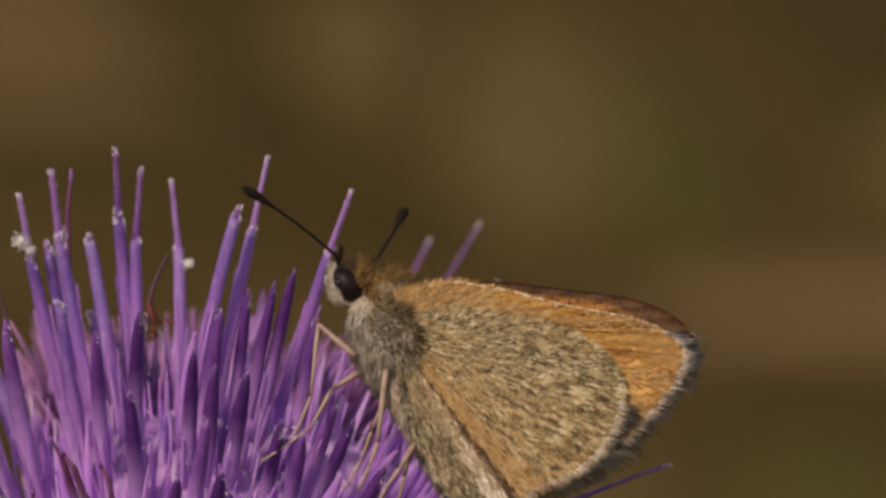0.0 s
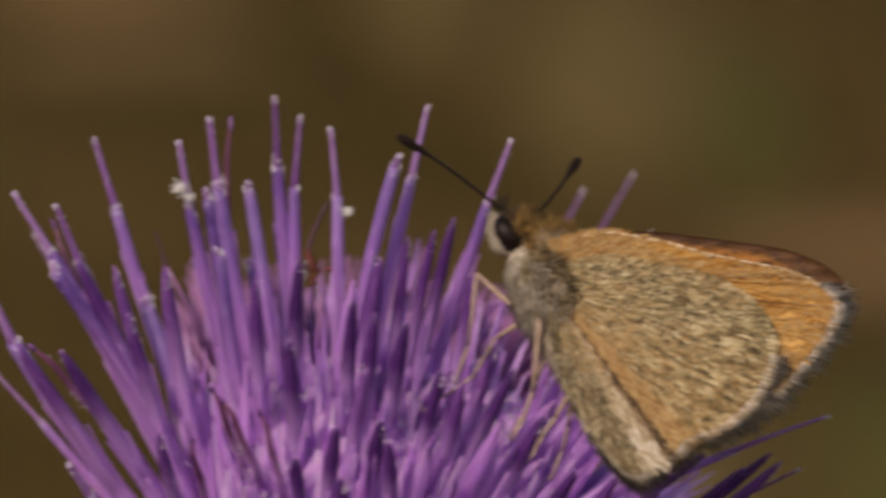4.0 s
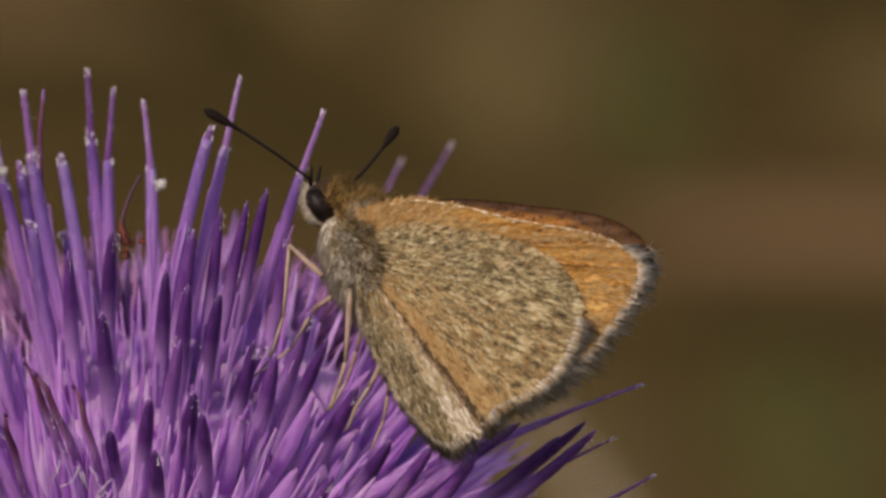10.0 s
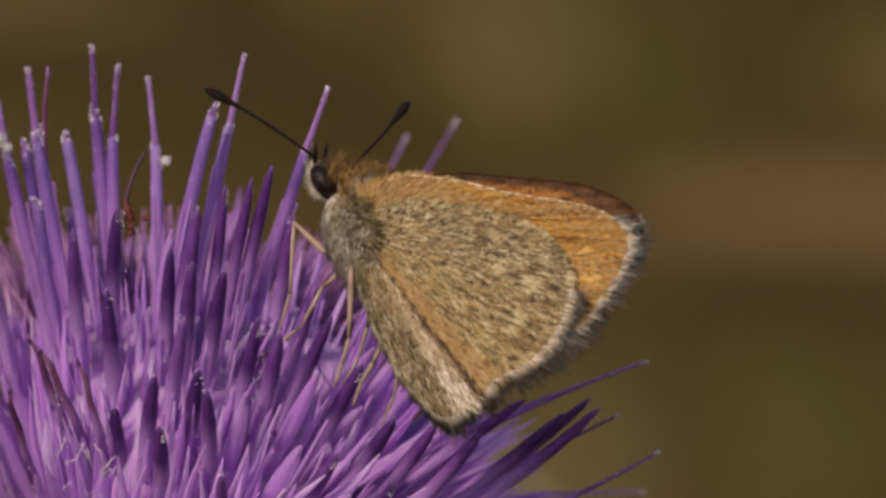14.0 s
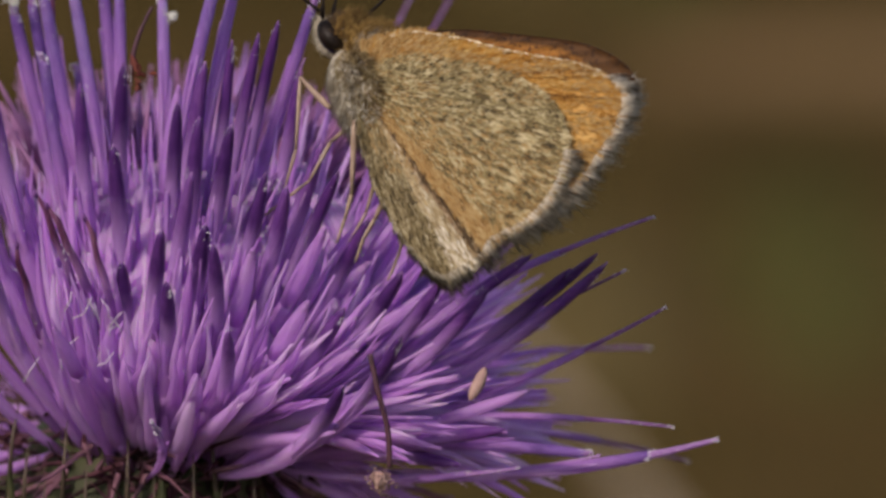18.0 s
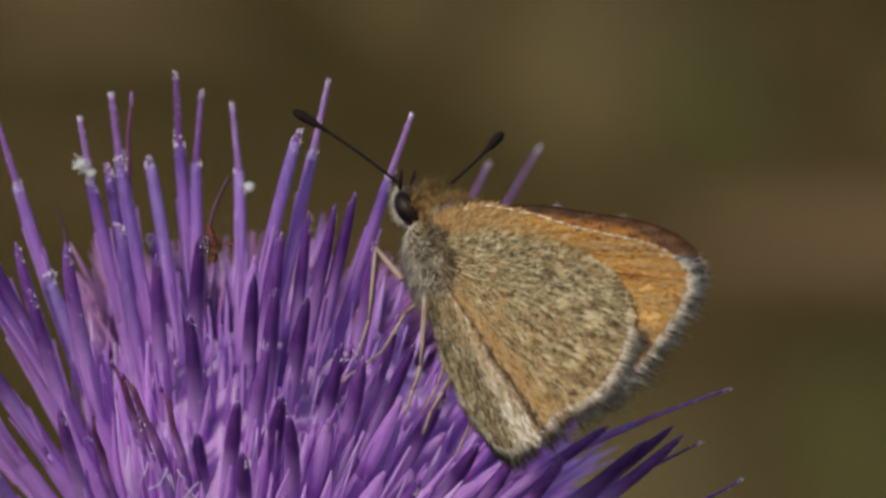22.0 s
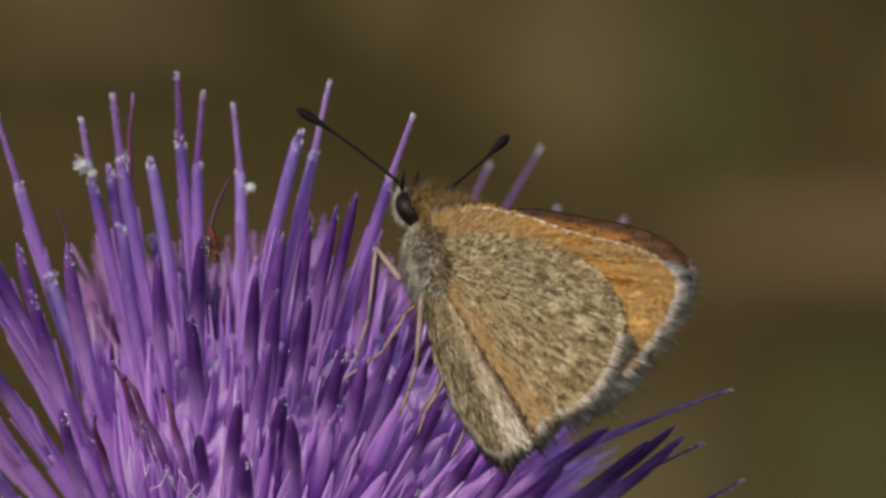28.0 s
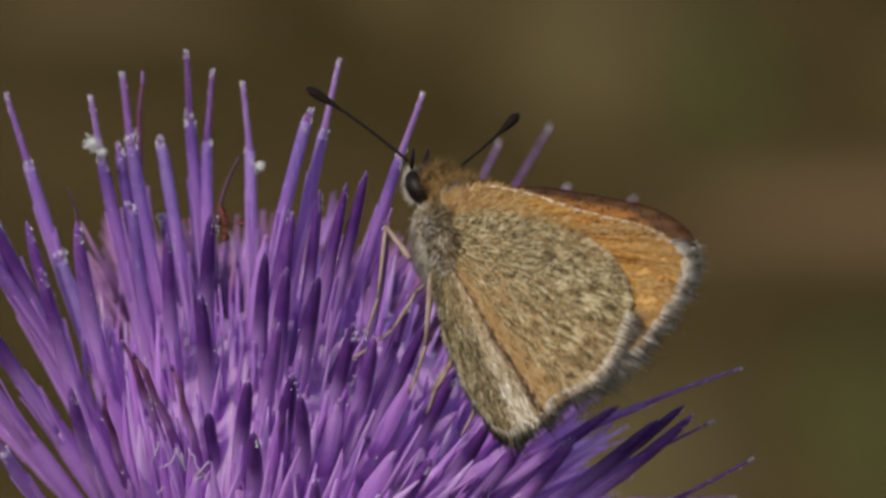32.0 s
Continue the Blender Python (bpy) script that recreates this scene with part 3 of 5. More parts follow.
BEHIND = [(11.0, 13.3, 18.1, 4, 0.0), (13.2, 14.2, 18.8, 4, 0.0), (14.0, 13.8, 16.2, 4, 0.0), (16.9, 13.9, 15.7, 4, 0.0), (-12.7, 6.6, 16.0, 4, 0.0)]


def build_florets():
    random.seed(7)
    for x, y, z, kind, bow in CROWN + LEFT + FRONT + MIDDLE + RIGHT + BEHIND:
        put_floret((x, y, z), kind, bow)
    side = HEAD_AXIS.orthogonal().normalized()
    other = HEAD_AXIS.cross(side)

    def way_at(i, count, wobble):
        polar = math.acos(1 - (i + 0.5) / count * 1.14) + random.gauss(0, wobble)
        turn = i * 2.39996 + random.gauss(0, 2 * wobble)
        return HEAD_AXIS * math.cos(polar) + (side * math.cos(turn) + other * math.sin(turn)) * math.sin(polar)

    def bare(way):
        """Below the florets that rise over the edge of the cup, and where the head is thin on one side."""
        up = way.dot(HEAD_AXIS)
        if way.y < 0.5 and up < 0.16 - 0.32 * max(0.0, way.x) + 0.3 * max(0.0, -way.y - 0.35):
            return True
        return way.x < -0.3 and math.atan2(way.z, -way.x) < 1.0 + 0.2 * max(0.0, way.y)

    def clear_of_body(tip):
        return tip * 0.86 if tip.y < -8 and 8 < tip.x < 18 and tip.z > 6.5 else tip

    def reach_of(way):
        return 3.2 * max(0.0, way.x) - 1.2 * max(0.0, -way.x) - 0.6 * max(0.0, -way.y)

    # shorter closed florets between, whose tubes can still be told apart
    for i in range(90):
        way = way_at(i, 90, 0.08)
        if bare(way) or way.y > 0.15:
            continue
        put_floret(clear_of_body(way * (random.uniform(12.2, 13.6) + reach_of(way))), 1 if i % 5 == 0 else 3)
    # slender tubes and lobes that rise from the rim of the cup and lie along the dome
    filler, dark = Shape(), Shape()
    for i in range(1500):
        way = way_at(i, 1500, 0.07)
        if bare(way):
            continue
        flat = way - HEAD_AXIS * way.dot(HEAD_AXIS)
        tip = clear_of_body(way * (random.uniform(12.2, 14.6) + reach_of(way)))
        low = flat * random.uniform(4.0, 4.6) - HEAD_AXIS * 0.8
        knee = flat * random.uniform(6.6, 8.4) + HEAD_AXIS * random.uniform(0.6, 1.8)
        mid = clear_of_body(knee.lerp(tip, 0.55) + way * random.uniform(0.3, 1.0) + Vector((random.gauss(0, 0.25), random.gauss(0, 0.25), 0)))
        path = smooth_path([low, knee, mid, tip], 5)
        w = random.uniform(0.20, 0.42)
        wide = [w * min(0.5 + 0.1 * k, 1.0, 0.05 + 1.05 * (15 - k) / 9) for k in range(16)]
        if i % 3 == 0:
            filler.strip(path, [2.0 * g for g in wide], (tip - knee).cross(way), 0.14)
        else:
            filler.tube(path, wide, 9)
        if i % 8 == 0 and way.y > 0.1:
            dark.tube([knee.lerp(tip, t) for t in (0.7, 0.9, 1.2)], [0.31, 0.33, 0.05], 6)
    haze = Shape()
    for _ in range(650):
        foot = Vector((random.uniform(-4.5, 8), random.uniform(-2, 8), random.uniform(8, 10)))
        tip = foot * random.uniform(1.3, 1.65)
        tip.z = min(tip.z, random.uniform(12.8, 15.8) - 0.014 * tip.x ** 2)
        haze.tube([foot, foot.lerp(tip, 0.6) + Vector((random.gauss(0, 0.2), 0, 0)), tip], [0.20, 0.14, 0.05], 5)
    part("style_mass", haze, M_HAZE, thistle, "fine pinkish styles among the florets", place=TO_THISTLE, kind="stuff")
    # the packed heart of the head, ridged by the tubes that make it up
    bed, rows, cols = Shape(), 40, 360
    for j in range(rows + 1):
        for k in range(cols):
            polar, turn = 0.02 + 1.50 * j / rows, 2 * math.pi * k / cols
            way = HEAD_AXIS * math.cos(polar) + (side * math.cos(turn) + other * math.sin(turn)) * math.sin(polar)
            ray = Vector((math.cos(turn), math.sin(turn), 0.07 * polar)) * 16
            r = 10.9 + 2.7 * max(0, way.x) - 1.6 * max(0, -way.x) + (0.6 * noise.noise(ray) + 0.4 * noise.noise(ray * 2.3)) * min(1, polar * 2) + 0.5 * noise.noise(way * 5)
            if way.x < -0.3:
                # hollow under the thin side
                r *= 1 - 0.55 * min(1.0, max(0.0, (0.95 - math.atan2(way.z, -way.x)) / 0.5))
            bed.v.append(way * r * (1 - 0.5 * (polar / 1.5) ** 4) + HEAD_AXIS * 0.2)
            bed.uv.append((abs(2 * k / cols - 1), j / rows))
    for j in range(rows):
        for k in range(cols):
            a, b = j * cols + k, j * cols + (k + 1) % cols
            bed.f.append((a, a + cols, b + cols, b))
    part("floret_bed", bed, M_BED, thistle, "pale lavender bed of packed corolla tubes", place=TO_THISTLE)
    part("floret_mass", filler, M_MASS, thistle, "tightly packed lavender corolla tubes and lobes", place=TO_THISTLE, kind="stuff")
    part("anther_mass", dark, M_ANTHER, thistle, "dark purple pointed anther tubes", place=TO_THISTLE, kind="stuff")


build_florets()


def build_involucre():
    """The spiny cup under the florets, its bracts in spirals, the stem and two leaves."""
    random.seed(11)
    down = -HEAD_AXIS
    side = HEAD_AXIS.orthogonal().normalized()
    other = HEAD_AXIS.cross(side)
    cup = Shape()
    prof = [(0.4, 4.2), (-1.0, 5.0), (-3.5, 6.2), (-7, 6.9), (-11, 6.4), (-14.5, 4.6), (-16.5, 2.8), (-18, 2.2)]
    n = 20
    shift = Vector((-1.6, 0, 0))
    for h, r in prof:
        for k in range(n):
            w = 2 * math.pi * k / n
            cup.v.append(HEAD_AXIS * h + (side * math.cos(w) + other * math.sin(w)) * r + shift * min(1, max(0, -h / 5)))
    for i in range(len(prof) - 1):
        for k in range(n):
            cup.f.append((i * n + k, (i + 1) * n + k, (i + 1) * n + (k + 1) % n, i * n + (k + 1) % n))
    cup.f.append(tuple(range(n)))
    inv = part("involucre", cup, M_BRACT, thistle, "dark green spiny involucre below the florets", place=TO_THISTLE)
    meshes = []
    for v in range(4):
        b, s = Shape(), Shape()
        b.strip([(0, 0, 0), (0, -0.5, 2.2), (0, -0.8, 4.4), (0, -1.3 - 0.2 * v, 6.4)], [1.4, 1.5, 0.9, 0.25], (1, 0, 0), 0.4)
        s.tube([(0, -1.2 - 0.2 * v, 6.2), (0, -1.9 - 0.3 * v, 7.8), (0, -2.8 - 0.4 * v, 9.2)], [0.13, 0.08, 0.015], 5)
        meshes.append((b.mesh("bract", M_BRACT), s.mesh("spine", M_SPINE)))
    for i in range(120):
        t = (i + 0.5) / 120
        h = -7.2 - 8.6 * t
        w = i * 2.39996
        r = np.interp(-h, [1, 3.5, 7, 11, 14.5, 16.5], [5.0, 6.2, 6.9, 6.4, 4.6, 2.8]) - 0.1
        out = side * math.cos(w) + other * math.sin(w)
        up = (HEAD_AXIS * 0.9 + out * (0.25 + 0.75 * t)).normalized()
        x = up.cross(out).normalized() * -1
        y = up.cross(x)
        m = Matrix((x, y, up)).transposed().to_4x4()
        m.translation = (HEAD_AXIS * h + out * r + shift) * MM
        bm, sm = meshes[i % 4]
        part("bract", bm, None, inv, place=m)
        part("bract_spine", sm, None, inv, "straw-coloured spine", place=m)
    foot = in_head(*(HEAD_AXIS * -17 + shift))
    low = Vector((0, 0, -0.005))
    path = smooth_path([low / MM, (foot.lerp(low, 0.66) + Vector((0.006, 0, 0))) / MM, (foot.lerp(low, 0.3) + Vector((0.004, 0.002, 0))) / MM, foot / MM], 8)
    stem = Shape().tube(path, [3.6 - 1.5 * i / len(path) for i in range(len(path))], 10)
    part("stem", stem, M_STEM, thistle, "ribbed green stem")
    for k, (h, w, long) in enumerate(((0.10, 0.4, 150), (0.17, 2.5, 140), (0.25, 4.4, 120), (0.33, 1.2, 95), (0.41, 3.4, 70))):
        leaf = Shape()
        rad = Vector((math.cos(w), math.sin(w), 0))
        tan = Vector((-math.sin(w), math.cos(w), 0))
        pts, wid = [], []
        for i in range(15):
            t = i / 14
            pts.append(rad * (3 + long * t * 0.85) + Vector((0, 0, h * 1000 + long * (0.55 * t - 0.75 * t * t))))
            wid.append((6 + 34 * math.sin(math.pi * min(1, t * 1.02)) ** 0.8) * (0.62 if i % 2 else 1.0) * (1 - 0.5 * t))
        leaf.strip(pts, wid, tan, 0.7)
        part("leaf", leaf, M_LEAF, thistle, "deeply toothed green thistle leaf")
    chaff = Shape()
    for i in range(420):
        w = random.uniform(0, 6.28)
        out = side * math.cos(w) + other * math.sin(w)
        p = out * random.uniform(4.4, 6.4) + HEAD_AXIS * random.uniform(-3.2, 0.2)
        d = out * random.uniform(0.2, 1.0) + HEAD_AXIS * random.uniform(-1.0, 0.7) + tangent_jitter() * 0.35
        m = p + d * random.uniform(0.8, 1.6)
        q = m + d * random.uniform(0.4, 1.4) + tangent_jitter() * 0.4
        chaff.strip([p, p.lerp(m, 0.6), m, q], [0.24, 0.28, 0.2, 0.05], d.cross(out) + tangent_jitter() * 0.1, 0.06)
    part("chaff", chaff, M_CHAFF, inv, "rusty brown dry chaff round the rim of the cup", kind="stuff")
    # dry tangled outer florets that hang over the cup
    for i in range(34):
        w = random.uniform(0, 6.28)
        out = side * math.cos(w) + other * math.sin(w)
        if out.y < -0.75:
            continue
        foot = out * 4.2 + HEAD_AXIS * -0.6
        tip = out * random.uniform(9, 14) + HEAD_AXIS * random.uniform(-6.5, -1.0) + tangent_jitter()
        put_floret(tip, random.choice((4, 4, 2)), foot=foot)


def tangent_jitter():
    return Vector((random.gauss(0, 1.6), random.gauss(0, 1.6), random.gauss(0, 0.6)))


build_involucre()


def build_flower_clutter():
    """Fluff, dried styles, seeds and fine threads caught in the flower head."""
    random.seed(5)

    def lump(name, at, size, label, cat, n=70, mat=M_FLUFF):
        s = Shape()
        s.ball((0, 0, 0), (size * 0.5, size * 0.4, size * 0.65), rows=6, cols=8, rough=0.7, seed=at[0])
        for _ in range(3 * n):
            d = Vector((random.gauss(0, 1), random.gauss(0, 1), random.gauss(0, 1))).normalized()
            s.grain(d * size * random.uniform(0.3, 1.1) * (1 + 0.6 * noise.noise(d * 2 + Vector(at))), size * random.uniform(0.06, 0.15))
        return part(name, s, mat, thistle, label, place=TO_THISTLE @ pose(at[0] * MM, at[1] * MM, at[2] * MM))

    lump("pollen_clump", (-5.55, -7.6, 17.55), 0.24, "white clump of fluffy pollen", "pollen", 60)
    lump("pollen_clump", (-5.95, -7.4, 17.9), 0.36, "white clump of fluffy pollen", "pollen")
    lump("pollen_clump", (1.0, -7.2, 17.0), 0.28, "small white clump of pollen", "pollen", 40)
    wither = Shape()
    for _ in range(16):
        a = Vector((random.gauss(0, 0.16), random.gauss(0, 0.12), random.gauss(-0.2, 0.3)))
        d = Vector((random.gauss(0, 0.16), random.gauss(0, 0.15), random.gauss(0.2, 0.3)))
        wither.strip([a, a + d * 0.5 + Vector((random.gauss(0, 0.08), 0, 0)), a + d], [0.15, random.uniform(0.2, 0.4), 0.04], (random.gauss(0, 1), 0.4, 0.5), 0.05)
    part("withered_bit", wither, M_WITHER, thistle, "rust-red withered floret", place=TO_THISTLE @ pose(-0.35 * MM, -8.6 * MM, 14.7 * MM), kind="stuff")
    pin = Shape().tube(smooth_path([(-0.75, -8.4, 14.2), (-0.55, -8.5, 15.6), (-0.2, -8.4, 16.6), (0.2, -8.3, 17.4)], 6), [0.12] * 6 + [0.1] * 6 + [0.08] * 6 + [0.05], 6)
    part("dried_style", pin, M_DARKPIN, thistle, "dark curved dried style", place=TO_THISTLE)
    pin = Shape().tube(smooth_path([(-6.3, -9.0, 13.2), (-6.45, -9.1, 14.4), (-6.6, -9.0, 15.3), (-6.9, -9.0, 16.1)], 6), [0.12] * 6 + [0.09] * 6 + [0.06] * 6 + [0.07], 6)
    part("dried_style", pin, M_DARKPIN, thistle, "dark thin dried style", place=TO_THISTLE)
    pin = Shape().tube(smooth_path([(9.2, -13.2, 3.2), (9.5, -13.4, 1.8), (9.9, -13.2, 0.2), (10.0, -13.0, -1.4)], 6), [0.12] * 19, 6)
    part("dried_style", pin, M_DARKPIN, thistle, "dark curved dried style", place=TO_THISTLE)
    seed = Shape().ball((0, 0, 0), (0.26, 0.2, 0.75), rows=8, cols=8, rough=0.2)
    part("straw_bit", seed, M_SEED, thistle, "pale straw-coloured seed husk", place=TO_THISTLE @ pose(13.6 * MM, -13.2 * MM, 2.0 * MM, 0, 25, 0))
    lump("tangled_husk", (9.6, -12.2, -2.0), 0.55, "tangle of rusty dry fibres", "husk", 60, M_SEED)
    for x, y, z, n in ((-1.6, -12.6, 4.6, 5), (-1.2, -12.9, 3.2, 4), (-4.4, -11.8, 2.6, 3)):
        s = Shape()
        for _ in range(n):
            p = Vector((x, y, z)) + Vector((random.gauss(0, 0.6), random.gauss(0, 0.25), random.gauss(0, 0.7)))
            a = random.uniform(0.4, 2.4)
            l = random.uniform(0.5, 1.4)
            q = p + Vector((math.cos(a), -0.15, math.sin(a))) * l
            s.tube([p, p.lerp(q, 0.5) + Vector((random.gauss(0, 0.12), 0, random.gauss(0, 0.12))), q], [0.035, 0.03, 0.02], 4)
        part("pale_fluff", s, M_THREAD, thistle, "fine pale hairs between the florets", place=TO_THISTLE, kind="stuff")


build_flower_clutter()

# ---- the butterfly ----
# Its space, in millimetres: x towards the tail, y to its far side, z up, from its near eye; the wings stand in the x-z plane.
PERCH = HEAD_SPACE @ pose(7.41 * MM, -12.0 * MM, 16.15 * MM)
BODY = Vector((0.474, 0.0, -0.88)).normalized()      # from head to tail
butterfly = thing("butterfly", PERCH, "orange and grey-brown skipper butterfly resting with closed wings on the thistle", "butterfly")

NEAR_FORE = [(2.29, -0.4), (3.3, -0.02), (4.59, 0.26), (6.0, 0.12), (7.3, -0.1), (8.6, -0.42), (10.0, -0.68), (12.1, -1.02), (13.5, -1.5), (14.35, -2.1),
             (14.5, -2.75), (14.01, -3.9), (12.82, -5.39), (11.6, -6.73), (10.21, -7.76), (8.82, -8.22)]
FAR_FORE = [(2.29, -0.5), (3.32, -0.1), (4.59, 0.25), (6.31, 0.33), (8.02, 0.2), (9.97, 0.02), (11.92, -0.2), (13.4, -0.68), (14.3, -1.3), (14.75, -2.1),
            (14.6, -2.9), (14.01, -3.9), (12.82, -5.39), (11.6, -6.73), (10.21, -7.76), (8.82, -8.22)]
HIND = [(3.3, -1.1), (4.9, -0.75), (6.6, -0.95), (8.2, -1.2), (9.5, -1.55), (10.6, -2.15), (11.3, -2.85), (11.75, -3.6), (11.9, -4.6), (11.6, -5.7),
        (10.9, -6.8), (9.82, -7.67), (8.41, -8.34), (7.86, -9.02), (6.82, -9.76), (6.19, -9.94), (5.48, -9.47), (4.47, -8.25), (3.59, -6.84), (2.98, -5.18), (2.6, -3.76)]


class Wing:
    """A wing: a fan of rays from the root to a smooth outline, with ridged veins and a bulge."""

    def __init__(self, outline, root, side, lift, fold=None, veins=14, size=0.985):
        self.root, self.side, self.lift, self.fold, self.veins = Vector((root[0], 0, root[1])), side, lift, fold, veins
        pts = [self.root.lerp(Vector((x, 0, z)), size) for x, z in outline]
        self.curve = smooth_path(pts, 10)

    def at(self, s, r):
        """The place at s round the outline and r out from the root."""
        f = s * (len(self.curve) - 1)
        i = min(int(f), len(self.curve) - 2)
        rim = self.curve[i].lerp(self.curve[i + 1], f - i)
        p = self.root.lerp(rim, r)
        d = (p - self.root).length
        y = (1.15 - 0.85 * min(1.0, d / 9.0)) + self.lift + 0.2 * math.sin(math.pi * min(1, d / 12.5))
        y += 0.05 * math.cos(2 * math.pi * s * self.veins) * r * (1 - 0.3 * r)
        y += 0.10 * noise.noise(Vector((p.x * 0.5, self.side * 3, p.z * 0.5)))
        if self.fold:
            k = s - self.fold
            if k > 0:
                y += (0.22 * math.sin(min(1.0, k / 0.08) * math.pi) + 0.5 * min(1.0, k / 0.12)) * r
            y -= 0.13 * math.exp(-(k / 0.012) ** 2) * r
        return Vector((p.x, y * self.side, p.z))

    def shape(self, ns, nr):
        s = Shape()
        for layer in (0, 1):
            for i in range(ns + 1):
                for j in range(nr + 1):
                    p = self.at(i / ns, 0.03 + 0.97 * j / nr)
                    s.v.append(p + Vector((0, -0.07 * self.side * layer, 0)))
                    s.uv.append((i / ns, 0.03 + 0.97 * j / nr))
        k, m = nr + 1, (ns + 1) * (nr + 1)
        for i in range(ns):
            for j in range(nr):
                a = (i * k + j, i * k + j + 1, (i + 1) * k + j + 1, (i + 1) * k + j)
                s.f.append(a if self.side > 0 else a[::-1])
                b = tuple(m + q for q in a)
                s.f.append(b[::-1] if self.side > 0 else b)
        for i in range(ns):
            a, b = i * k + nr, (i + 1) * k + nr
            s.f.append((a, b, b + m, a + m))
        for i in (0, ns):
            for j in range(nr):
                a, b = i * k + j, i * k + j + 1
                s.f.append((a, b, b + m, a + m))
        return s

    def scales(self, count, size, keep, seed, raise_by=0.03):
        """Loose scales that lie along the rays, each a small leaf of its own."""
        rnd = random.Random(seed)
        s = Shape()
        done = 0
        while done < count:
            u, r = rnd.random(), math.sqrt(rnd.uniform(0.01, 1.0)) * 0.985
            if not keep(u, r):
                continue
            done += 1
            p, q = self.at(u, r), self.at(u, r + 0.01)
            d = (q - p).normalized()
            d = (d + Vector((rnd.gauss(0, 0.2), 0, rnd.gauss(0, 0.2)))).normalized()
            a = Vector((d.z, 0, -d.x))
            l, w = size * rnd.uniform(0.6, 1.6), size * rnd.uniform(0.07, 0.135)
            out = Vector((0, self.side, 0))
            b = len(s.v)
            s.uv += [(u, r)] * 4
            s.v += [p + out * raise_by, p + d * l * 0.5 + a * w + out * (raise_by + 0.02), p + d * l + out * (raise_by + 0.02 + 0.02 * rnd.random()),
                    p + d * l * 0.5 - a * w + out * (raise_by + 0.02)]
            s.f.append((b, b + 1, b + 2, b + 3))
        return s

    def fringe(self, s0, s1, count, length, seed):
        rnd = random.Random(seed)
        sh = Shape()
        for _ in range(count):
            u = rnd.uniform(s0, s1)
            clump = 190 + 40 * noise.noise(Vector((u * 14, seed, 3)))
            u = min(s1, max(s0, u + 0.55 * (round(u * clump) / clump - u)))
            p, q = self.at(u, rnd.uniform(0.970, 0.992)), self.at(u, 1.0)
            p.y += 0.04 * self.side
            d = (q - p).normalized() + Vector((rnd.gauss(0, 0.20), rnd.gauss(0, 0.2), rnd.gauss(0, 0.20)))
            tuft = min(1.15, max(0.3, 0.7 + 0.9 * noise.noise(Vector((u * 90, seed, 0)))))
            sh.hair(p, d, length * tuft * rnd.uniform(0.5, 1.15), 0.042)
        return sh


